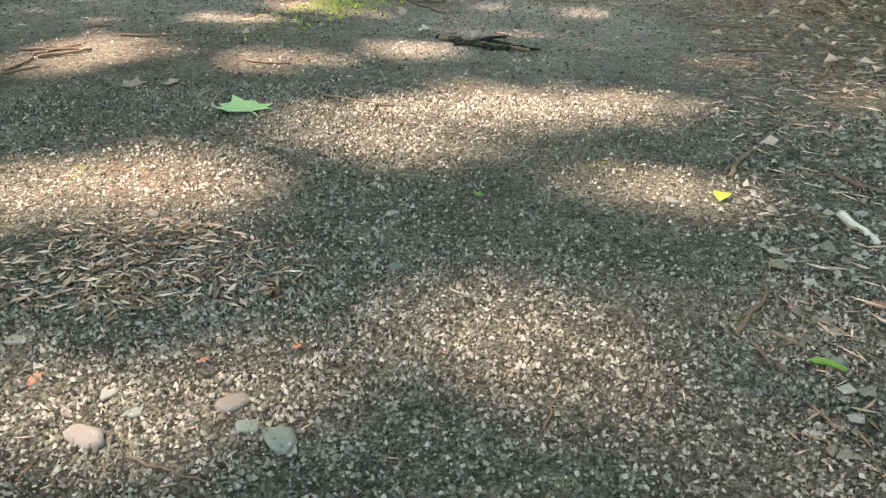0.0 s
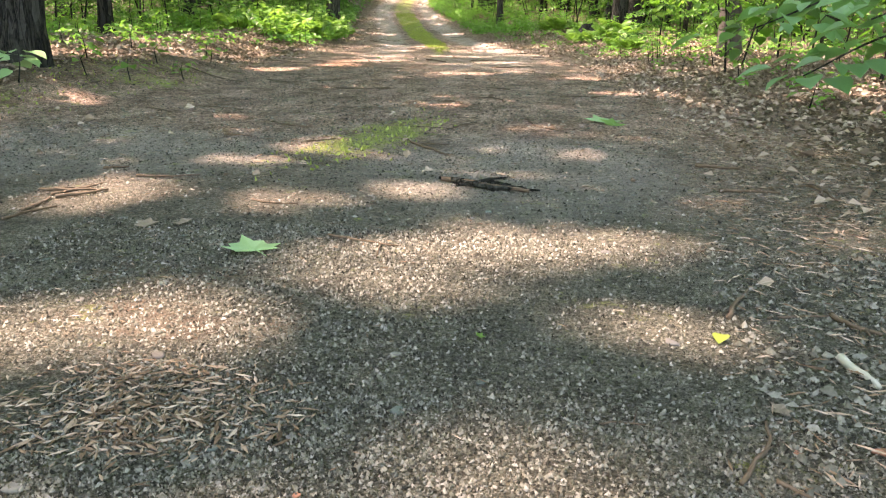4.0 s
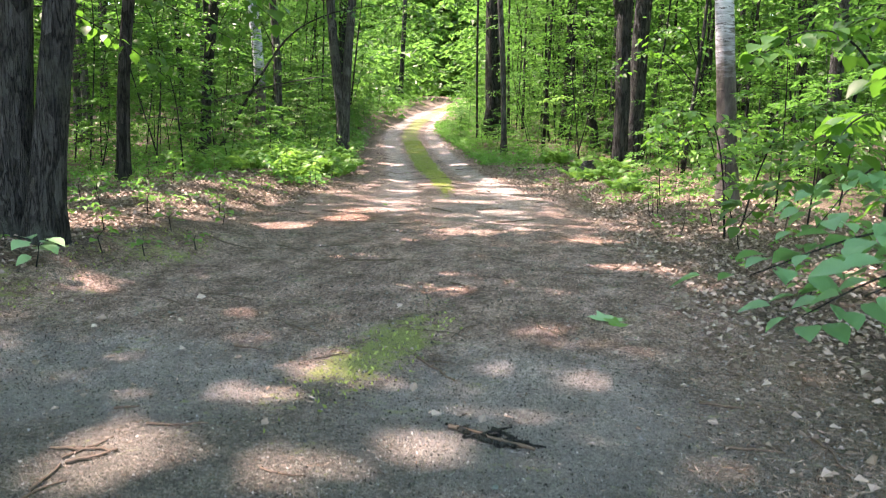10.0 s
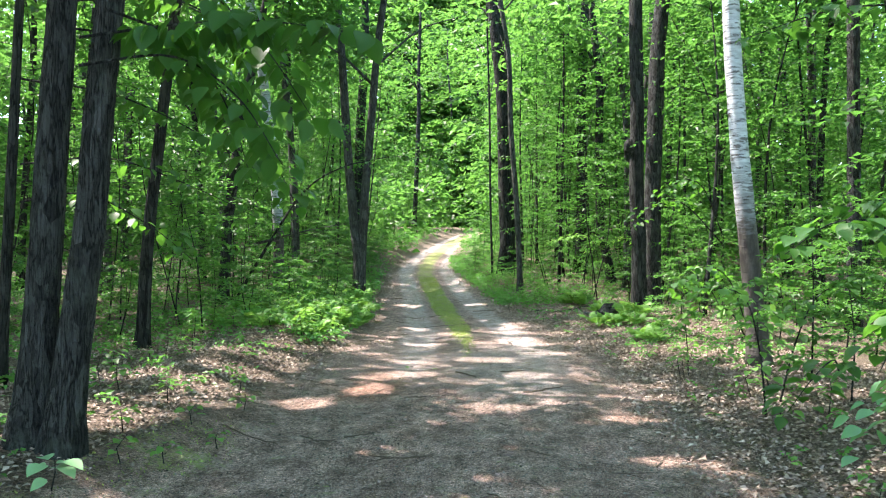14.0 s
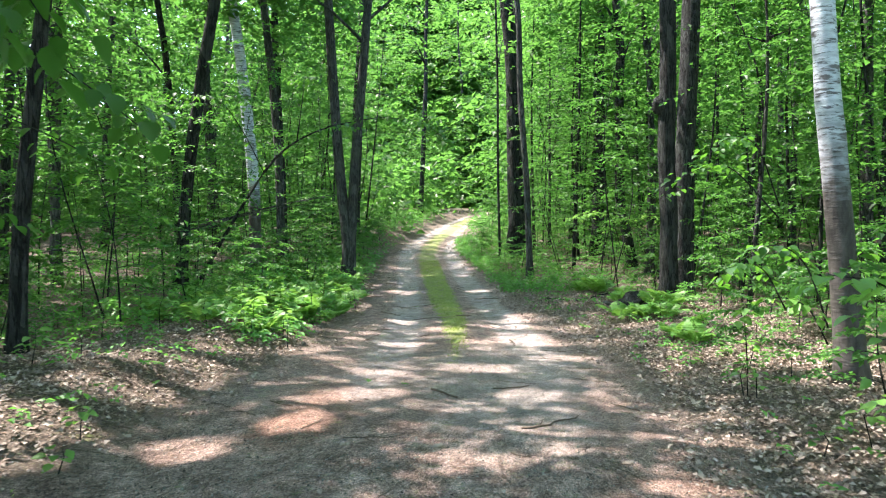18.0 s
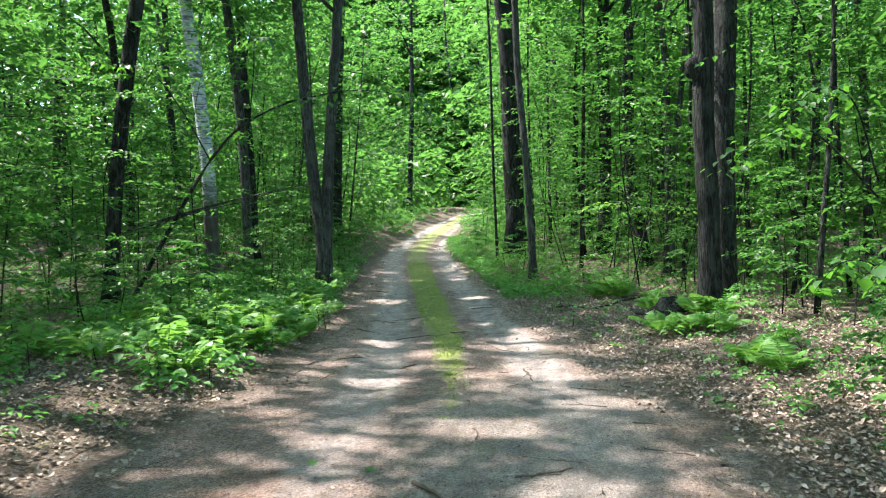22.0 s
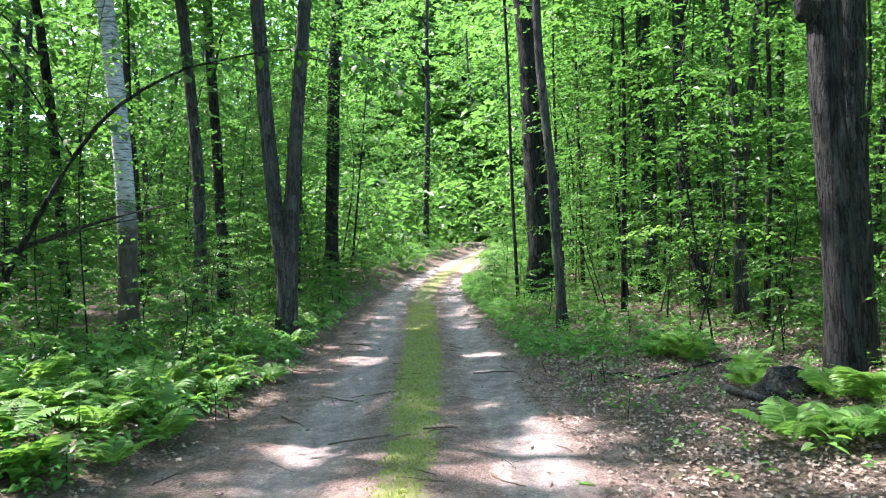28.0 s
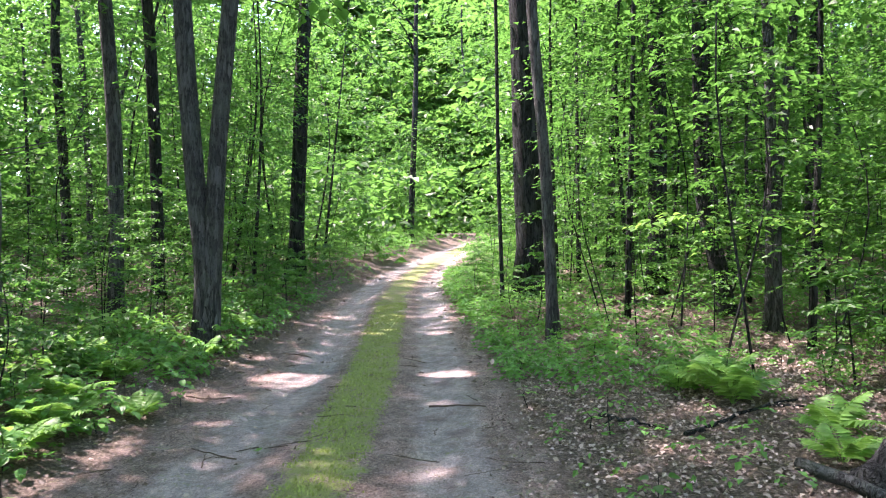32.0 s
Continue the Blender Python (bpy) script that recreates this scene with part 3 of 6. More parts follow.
def make_ground():
    xs, ys = axis(-7.0, 4.0, 0.1, 150, 34), axis(-1.0, 32.0, 0.1, 150, 40)
    X, Y = np.meshgrid(xs, ys, indexing="ij")
    Z = height(X, Y)
    V = np.stack([X, Y, Z], -1).reshape(-1, 3)
    nx, ny = X.shape
    i, j = np.meshgrid(np.arange(nx - 1), np.arange(ny - 1), indexing="ij")
    q = np.stack([i * ny + j, (i + 1) * ny + j, (i + 1) * ny + j + 1, i * ny + j + 1], -1).reshape(-1, 4)
    mid = V[q].mean(1)
    on = (beside(mid[:, 0], mid[:, 1]) < 0.3) & (mid[:, 1] < 90) & (mid[:, 1] > -30)
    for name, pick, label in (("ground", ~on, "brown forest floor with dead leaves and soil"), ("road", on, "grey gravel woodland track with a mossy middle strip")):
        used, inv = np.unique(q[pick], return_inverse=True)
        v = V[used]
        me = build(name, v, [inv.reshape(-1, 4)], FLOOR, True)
        zone = np.zeros((len(v), 4), np.float32)
        zone[:, 0] = smooth(0.5 - beside(v[:, 0], v[:, 1]) / 1.1)
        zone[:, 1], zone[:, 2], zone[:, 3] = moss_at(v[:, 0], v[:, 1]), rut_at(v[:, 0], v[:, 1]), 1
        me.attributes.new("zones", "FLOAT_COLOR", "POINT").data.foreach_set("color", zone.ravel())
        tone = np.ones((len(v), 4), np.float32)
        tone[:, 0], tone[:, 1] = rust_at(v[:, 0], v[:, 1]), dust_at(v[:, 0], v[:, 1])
        me.attributes.new("tones", "FLOAT_COLOR", "POINT").data.foreach_set("color", tone.ravel())
        tagged(new(name, me), label, name, kind="structure")


make_ground()


# ---- trees ----
def trunk_mesh(name, stops, r0, r1, mat, sides=12, rings=22, flare=1.5, seed=1, rough=0.035):
    p = bend(stops, rings)
    t = np.linspace(0, 1, rings)
    rad = r0 + (r1 - r0) * t
    up = p[:, 2] - p[0, 2]
    rad = rad * (1 + (flare - 1) * np.exp(-up / 0.28))
    return build(name, *tube(p, rad, sides, rough, seed), mat, True)


def crown_mesh(r, low, high, wide, n, leaf, mat, at=None):
    """Sprays of leaves in clumps round limb ends; at: where the crown hangs, to leave its openings free."""
    k = max(6, n // 90)
    hub = np.stack([r.uniform(0, 6.28, k), np.sqrt(r.uniform(0.02, 1, k)), r.uniform(0, 1, k)], -1)
    zz = low + (high - low) * hub[:, 2]
    rad = wide * hub[:, 1] * np.sqrt(np.clip(1 - (2 * hub[:, 2] - 0.85) ** 2 * 0.8, 0.1, 1))
    ends = np.stack([np.cos(hub[:, 0]) * rad, np.sin(hub[:, 0]) * rad, zz], -1)
    s = n // 8
    C = ends[r.integers(0, k, s)] + r.normal(size=(s, 3)) * [0.8, 0.8, 0.35]
    A = np.stack([C[:, 0], C[:, 1], np.zeros(s)], -1) + r.normal(size=(s, 3)) * [1.2, 1.2, 0.3]
    v, f = sprays(r, C, A, 8, 0.85, leaf, flat=0.45)
    if at is not None:
        q = v.reshape(-1, 4, 3)
        P = q.mean(1) + at
        u = P[:, 0] - centre(P[:, 1])
        # Most leaves over the track are dropped to let skylight down.
        over = np.where(P[:, 1] > 13, np.abs(u) < 2.9, (u > 0) & (u < 2.5)) & (r.uniform(size=len(P)) < 0.9)
        q = q[~sunny(P) & ~over]
        k = np.arange(len(q))[:, None] * 4
        v, f = q.reshape(-1, 3), [np.concatenate([k + [0, 1, 2], k + [0, 2, 3]])]
    return ends, build("crown", v, f, mat)


def limb_mesh(r, e, line, mat, r0):
    z = max(line[0][2] + 1.5, e[2] - r.uniform(1.0, 2.2))
    b = np.array([np.interp(z, line[:, 2], line[:, 0]), np.interp(z, line[:, 2], line[:, 1]), z])
    d = np.linalg.norm(e - b)
    return build("limb", *tube(bend([b, b + (e - b) * 0.5 + [0, 0, 0.1 * d], e], 6), np.linspace(r0 * r.uniform(0.25, 0.42), 0.012, 6), 6), mat, True)


TREES = []          # where trunks stand


def tree(name, label, stops, r0, r1, mat, top=16.0, low=7.0, wide=3.4, n=1500, seed=1, sides=14, rings=26, flare=1.5, own=True, limbs=4):
    """One tree with its foot at the first of stops, its trunk carried on upwards to the crown."""
    r = np.random.default_rng(seed)
    stops = np.asarray(stops, float)
    foot = stops[0].copy()
    line = stops - foot
    way = unit(line[-1] - line[-2])
    while line[-1][2] < top * 0.92:
        way = unit(way * [0.8, 0.8, 1] + r.normal(size=3) * [0.05, 0.05, 0])
        line = np.concatenate([line, [line[-1] + way * 2.5]])
    line[0][2] -= 0.12
    ob = new(name)
    ob.location = (*foot[:2], foot[2])
    trunk = trunk_mesh("trunk", line, r0, r1, mat, sides, rings, flare, seed)
    part("trunk", trunk, ob)
    off = np.array([np.interp(low, line[:, 2], line[:, 0]), np.interp(low, line[:, 2], line[:, 1]), 0])
    ends, crown = crown_mesh(r, low, top, wide, n, 0.31, LEAF_FAR, foot + off if own else None)
    part("crown", crown, ob).location = off
    for e in ends[:limbs]:
        part("limb", limb_mesh(r, e + off, bend(line, 30), mat, r0), ob)
    TREES.append(foot[:2])
    return tagged(ob, label, "tree")


def on_ground(x, y, dz=0.0):
    return (x, y, float(height(x, y)) + dz)


G = on_ground
tree("oak_tree", "grey furrowed oak trunk of a pair at the track's edge", [G(-3.405, 5.05), (-3.304, 5.06, 1.05), (-3.207, 5.07, 1.86), (-3.155, 5.08, 2.68), (-3.087, 5.11, 3.6), (-3.002, 5.11, 4.6)], 0.12, 0.07, OAK, 15, 7, 4.0, 3000, 11, 26, 70, 1.8)
tree("oak_tree", "grey furrowed oak trunk leaning beside its twin", [G(-3.691, 5.08), (-3.638, 5.11, 0.9), (-3.576, 5.11, 1.86), (-3.542, 5.16, 3.1), (-3.489, 5.21, 4.4)], 0.128, 0.07, OAK, 15, 7, 4.0, 3000, 12, 26, 70, 1.8)
tree("birch_tree", "paper birch with white peeling upper bark and a dark foot", [G(3.17, 11.6), (3.03, 11.6, 1.6), (2.84, 11.6, 3.6), (2.72, 11.6, 6.3)], 0.15, 0.08, BIRCH, 15, 8, 3.0, 1200, 13, 18, 36, 1.4)
tree("maple_tree", "slender dark maple leaning over low plants", [G(-6.05, 10.8), (-5.98, 10.8, 1.83), (-5.79, 10.8, 3.6), (-5.6, 10.8, 5.2)], 0.1, 0.05, DARK, 13, 6.5, 5.4, 5000, 14)
tree("birch_tree", "pale birch standing back among the undergrowth", [G(-8.65, 23.7), (-8.75, 23.7, 3.4), (-9.2, 23.7, 7)], 0.18, 0.1, BIRCH, 16, 8, 4.6, 3600, 15)
tree("forked_maple_tree", "grey maple forking low into two straight stems", [G(-6.62, 26.0), (-6.6, 26, 1.6), (-6.83, 26, 3.3), (-7.1, 26, 6.3), (-7.3, 26, 9)], 0.19, 0.09, MAPLE, 17, 8, 4.6, 3400, 16)
tree("maple_tree", "grey maple stem rising from a shared foot", [G(-6.5, 25.95), (-6.48, 26, 1.6), (-6.39, 26, 3.87), (-6.2, 26, 6.3), (-6.0, 26, 9)], 0.17, 0.09, MAPLE, 17, 8, 4.6, 3400, 17)
tree("maple_tree", "tall dark maple at the bend of the track", [G(-10.05, 38.8), (-9.9, 38.8, 8.0), (-9.7, 38.8, 12.4)], 0.26, 0.15, DARK, 18, 9, 4.6, 3000, 18)
tree("maple_tree", "slim dark trunk at the far bend", [G(-10.55, 58.3), (-10.3, 58.3, 11)], 0.18, 0.1, DARK, 17, 9, 3.4, 1000, 19)
tree("oak_tree", "old dark oak with a knotted trunk", [G(2.44, 20.6), (2.4, 20.6, 2.35), (2.34, 20.6, 3.7), (2.35, 20.6, 5.5)], 0.2, 0.15, DARK, 17, 9, 3.6, 1400, 20, 20, 40, 1.3)
tree("oak_tree", "straight grey oak beside a darker twin", [G(2.9, 21.7), (2.9, 21.7, 2.34), (2.9, 21.7, 3.7), (2.96, 21.7, 5.5)], 0.24, 0.17, OAK, 17, 9, 3.6, 1400, 21, 20, 40, 1.3)
tree("pine_tree", "thick dark pine trunk at the track's edge", [G(-1.8, 34), (-1.95, 34, 5.7), (-2.07, 34, 8.7)], 0.36, 0.24, DARK, 20, 10, 3.6, 1500, 22)
tree("maple_tree", "thin grey trunk leaning before a thick pine", [G(-1.0, 28), (-1.15, 28, 3.4), (-1.4, 28, 6.5)], 0.11, 0.07, MAPLE, 15, 8, 2.8, 900, 23)
tree("maple_tree", "dark straight trunk in the woods", [G(1.38, 35), (1.46, 35, 5.8), (1.38, 35, 8.8)], 0.24, 0.16, DARK, 17, 9, 3.4, 1200, 24)
tree("maple_tree", "dark trunk with a crooked foot", [G(2.55, 31.5), (2.3, 31.5, 2.0), (2.06, 31.5, 3.3), (2.0, 31.5, 6.3)], 0.19, 0.12, DARK, 16, 9, 3.2, 1100, 25)
tree("maple_tree", "slender grey stem beside another", [G(2.84, 29.1), (2.89, 29.1, 3.5), (2.84, 29.1, 6.6)], 0.1, 0.08, MAPLE, 14, 8, 2.6, 900, 26)
tree("maple_tree", "slender grey stem leaning outwards", [G(2.95, 29.0), (2.99, 29.1, 3.0), (3.25, 29.1, 5.6), (3.34, 29.1, 6.6)], 0.09, 0.07, MAPLE, 14, 8, 2.6, 900, 27)
tree("maple_tree", "grey trunk among the undergrowth", [G(-9.6, 28.1), (-9.67, 28.1, 3.6), (-9.91, 28.1, 6.5)], 0.15, 0.11, MAPLE, 15, 8, 3.2, 2200, 28)
tree("maple_tree", "dark trunk standing back from the track", [G(-10.9, 31.8), (-11.0, 31.8, 3.6), (-11.2, 31.8, 6.8)], 0.16, 0.11, DARK, 17, 8, 4.4, 3000, 128)
tree("maple_tree", "thin dark stem beside a pine", [G(-2.42, 33), (-2.54, 33, 4.1), (-2.6, 33, 7.6)], 0.05, 0.035, DARK, 14, 8, 2.6, 900, 29)
tree("maple_tree", "leaning dark trunk behind ferns", [G(-8.6, 19.3), (-8.42, 19.3, 3.1), (-7.9, 19.3, 6.5)], 0.14, 0.1, DARK, 15, 8, 5.4, 4600, 30)


# Oaks added out of view, so that their crowns shade the clearing.
for k, (x, y) in enumerate(((-5.6, 1.2), (-7.6, 3.6), (-6.4, -2.4), (-9.6, 0.6), (-10.6, 5.4), (-12.6, 8.4), (-13.5, 2.2))):
    tree("oak_tree", "unseen grey oak added to shade the clearing", [G(x, y), (x + 0.1, y, 3), (x + 0.2, y + 0.1, 6)], 0.17, 0.09, OAK, 15.5, 6.5, 4.4, 3300, 150 + k, 10, 14, 1.3)


def spread(seed, tries, box, keep, gap, taken):
    """Scattered places in box that keep() allows, at least gap apart."""
    r = np.random.default_rng(seed)
    out = []
    for _ in range(tries):
        x, y = r.uniform(box[0], box[1]), r.uniform(box[2], box[3])
        if keep(x, y) and all((x - a) ** 2 + (y - b) ** 2 > gap * gap for a, b in taken) and all((x - a) ** 2 + (y - b) ** 2 > gap * gap for a, b in out):
            out.append((x, y))
    return out


KINDS = ((0.1, 16, 8.0, 3.3, DARK), (0.14, 18, 9.0, 3.8, MAPLE), (0.155, 20, 9.5, 4.3, DARK), (0.12, 17, 8, 3.5, OAK), (0.07, 13, 6, 2.8, DARK), (0.135, 19, 9, 4.0, OAK))


def forest():
    def one(k, x, y, own, n):
        rad, top, low, wide, mat = KINDS[k % 6]
        s = rng.uniform(0.85, 1.2)
        lean = rng.normal(size=2) * 0.35
        z = float(height(x, y)) if own else 0.0
        return tree("forest_tree", "tall woodland tree with a bare trunk and green crown", [(x, y, z), (x + lean[0] * 0.3, y + lean[1] * 0.3, z + 3), (x + lean[0], y + lean[1], z + 7)], rad * s, rad * 0.5 * s, mat, top * s, low * s, wide, n, 400 + k, 9, 12, 1.3, own, 2 if own else 0)

    def keep(x, y):
        b = float(beside(x, y))
        return b > (3.2 if y < 36 else 7 if x < centre(y) and y < 80 else 4.5) and not (y < 24 and b < 4.5 and abs(x) < 9) and not (18 < y < 37 and b < 6.5) and (x * x + y * y > 36) and not (y < -3 and abs(x) < 12) and not glade(np.array([[x, y, float(rise(y)) + h] for h in (9, 13, 18)])).any()

    spots = spread(3, 2300, (-38, 34, -16, 90), keep, 3.5, TREES)
    near = [p for p in spots if -19 < p[0] < 7 and -5 < p[1] < 34]
    far = [p for p in spots if p not in near]
    for i, (x, y) in enumerate(near):
        one(i, x, y, True, 1950 if x < centre(y) else 900 if y < 14 else 1250)["group"] = "trees of the wood"
    protos = [one(k + 200, 0, 0, False, 1150) for k in range(6)]
    for i, (x, y) in enumerate(far):
        s = rng.uniform(0.85, 1.15)
        m = Matrix.LocRotScale((x, y, float(height(x, y)) - 0.05), Euler((0, 0, rng.uniform(0, 6.28))), (s, s, s))
        if i < 6:
            protos[i].matrix_basis = m
            protos[i]["group"] = "trees of the wood"
        else:
            copy_thing(protos[i % 6], m)


forest()


# ---- saplings and shrubs ----
def sapling_proto(seed, tall, n, leaf, reach, name="sapling", label="young maple with layered green leaves", mat=LEAF, fine=False, stem=0.018, low=0.18):
    r = np.random.default_rng(seed)
    line = bend([(0, 0, -0.05), (r.normal() * 0.06 * tall, r.normal() * 0.06 * tall, tall * 0.5), (r.normal() * 0.1 * tall, r.normal() * 0.1 * tall, tall)], 10)
    ob = new(name)
    t = r.uniform(low, 1, n)
    base = np.stack([np.interp(t * tall, line[:, 2], line[:, i]) for i in range(3)], -1)
    a = r.uniform(0, 6.28, n)
    A = np.stack([np.cos(a), np.sin(a), r.uniform(-0.1, 0.35, n)], -1)
    d = reach * (1.15 - t * 0.75) * r.uniform(0.3, 1, n)
    C = base + A * d[:, None]
    span = r.uniform(0.3, 0.6, n) * reach / 1.3
    limbs = [tube(line, np.linspace(stem, 0.005, 10), 5)]
    limbs += [tube([b, b + (c - b) * 0.6 + [0, 0, 0.03], c], [stem * 0.4, 0.005, 0.003], 3) for b, c in zip(base[:: max(1, n // 4)], C[:: max(1, n // 4)])]
    part("stem", build("stem", *join(limbs), DARK, True), ob)
    v, f = sprays(r, C, A, 7, span, leaf, fine, 0.35)
    part("foliage", build("foliage", v, f, mat), ob)
    return tagged(ob, label, "sapling")


def tiered_proto(seed, tall, arms, reach, leaf, low=0.2, stem=0.016, mat=None):
    """A young maple or beech: a thin stem with level tiers of leaves on side branches."""
    r = np.random.default_rng(seed)
    line = bend([(0, 0, -0.05), (r.normal() * 0.05 * tall, r.normal() * 0.05 * tall, tall * 0.5), (r.normal() * 0.09 * tall, r.normal() * 0.09 * tall, tall)], 10)
    ob = new("sapling")
    wood, C, A, span = [tube(line, np.linspace(stem, 0.004, 10), 5)], [], [], []
    for i in range(arms):
        t = low + (1 - low) * (i + r.uniform(0.2, 0.8)) / arms
        base = np.array([np.interp(t * tall, line[:, 2], line[:, k]) for k in range(3)])
        a = i * 2.4 + r.normal() * 0.4
        long = reach * (1.12 - 0.75 * t) * r.uniform(0.55, 1.1)
        way = np.array([math.cos(a), math.sin(a), 0])
        u = np.linspace(0, 1, 5)[:, None]
        pts = base + way * long * u + np.array([0, 0, 1.0]) * long * (0.28 * u - 0.34 * u**2)
        wood.append(tube(pts, np.linspace(stem * 0.45, 0.002, 5), 3))
        for j, q in enumerate(np.linspace(0.28, 1.0, 7)):
            turn = (0.85, -0.85)[j % 2] * (1.0 - 0.6 * (j == 6)) + r.normal() * 0.2
            C.append([np.interp(q, u[:, 0], pts[:, k]) for k in range(3)])
            A.append([math.cos(a + turn), math.sin(a + turn), r.normal() * 0.08])
            span.append(long * r.uniform(0.22, 0.42) + 0.05)
    part("stem", build("stem", *join(wood), DARK, True), ob)
    C, A, span = np.array(C), np.array(A), np.array(span)
    part("foliage", build("foliage", *sprays(r, C, A, 7, span, leaf, False, 0.22, 0.2), mat or LEAF), ob)
    return tagged(ob, "young maple with level tiers of green leaves", "sapling")


def scatter(protos, spots, low, high, group, lift=0.0):
    for i, (x, y) in enumerate(spots):
        s = rng.uniform(low, high)
        m = Matrix.LocRotScale((x, y, float(height(x, y)) + lift), Euler((0, 0, rng.uniform(0, 6.28))), (s, s, s))
        if i < len(protos):
            protos[i].matrix_basis = m
        else:
            copy_thing(protos[i % len(protos)], m)["group"] = group


young = [sapling_proto(60 + k, t, n, 0.145, w) for k, (t, n, w) in enumerate(((3.4, 90, 1.3), (5.2, 150, 1.8), (7.5, 230, 2.4), (2.4, 60, 1.0), (4.2, 120, 1.6), (9.0, 260, 2.7)))]


def keep_young(x, y):
    b = float(beside(x, y))
    return b > (6.5 if y < 32 else 3.0 if y < 34 else 1.2) and not (abs(x) < 7 and y < 8)


scatter(young, spread(5, 2600, (-22, 18, 3, 78), keep_young, 2.4, [])[:120], 0.75, 1.25, "saplings under the trees")

TIERS = [tiered_proto(160 + k, t, n, w, 0.115, q) for k, (t, n, w, q) in enumerate(((1.3, 9, 0.8, 0.3), (1.8, 10, 1.0, 0.3), (2.6, 13, 1.25, 0.25), (3.6, 15, 1.5, 0.25), (4.8, 18, 1.8, 0.25), (6.4, 21, 2.1, 0.3)))]


def tier_room(x, y):
    """Least and greatest distance from the track at which young maples stand."""
    if x < centre(y):
        return (1.0, 6.5) if y > 20 else (1.9, 6.5) if y > 13 else (3.4, 7.0)
    return (0.7, 7.0) if y > 24 else (3.4, 8.0) if y > 12.5 else (1.3, 6.0)


def young_maples():
    r = np.random.default_rng(43)

    def keep(x, y):
        a, b = tier_room(x, y)
        if x > centre(y) and y > 24 and int(x * 37 + y * 53) % 5 < 3:
            return False
        return a < float(beside(x, y)) < b and not (-1.5 < x < 0.6 and 21 < y < 27) and (y > 12 or x > 0 or x < -6.5)

    spots = spread(25, 3200, (-14, 9, 7.5, 44), keep, 1.0, [t for t in TREES if -12 < t[0] < 8])
    spots.sort(key=lambda p: p[1] + 1.5 * float(beside(*p)))
    first = [True] * 6
    for x, y in spots[:190]:
        b = float(beside(x, y)) - tier_room(x, y)[0]
        k = int(r.integers(0, 2) if b < 0.8 else r.integers(1, 4) if b < 1.8 else r.integers(2, 6))
        q = r.uniform(0.75, 1.15)
        m = Matrix.LocRotScale((x, y, float(height(x, y))), Euler((r.normal() * 0.06, r.normal() * 0.06, r.uniform(0, 6.28))), (q, q, q))
        if first[k]:
            TIERS[k].matrix_basis, first[k] = m, False
        else:
            copy_thing(TIERS[k], m)["group"] = "saplings under the trees"


young_maples()

poles = [sapling_proto(70 + k, t, n, 0.15, w, "pole_tree", "slender dark pole of a young tree", stem=q, low=0.42) for k, (t, n, w, q) in enumerate(((9.5, 120, 1.7, 0.05), (11, 140, 1.9, 0.065), (8.5, 100, 1.5, 0.04)))]
scatter(poles, spread(15, 900, (-15, 10, 17, 46), lambda x, y: (2.8 if y > 30 else 4.2) < float(beside(x, y)) < 9.5 and not (x < centre(y) and y < 36), 1.5, TREES)[:62], 0.8, 1.2, "slender trees of the wood")

BUSH = ((0.6, 16, 0.42), (0.9, 22, 0.5), (0.4, 12, 0.4), (1.2, 28, 0.6))
bushes = [sapling_proto(80 + k, t, n, 0.11, w, "shrub", "low leafy green shrub at the track's edge", HERB, k == 0, 0.008) for k, (t, n, w) in enumerate(BUSH)]


def keep_bush(x, y):
    b = float(beside(x, y))
    return 0.75 < b < 9 and not (y < 4) and not (x < centre(y) and y < 13 and b < 2.4) and (x < centre(y) or b > 1.6 or y > 24)


places = spread(6, 2600, (-15, 10, 4, 60), keep_bush, 0.7, [])
places.sort(key=lambda p: float(beside(*p)) + max(0, p[1] - 26) * 0.4)
scatter(bushes, places[:235], 0.4, 0.85, "shrubs beside the track")


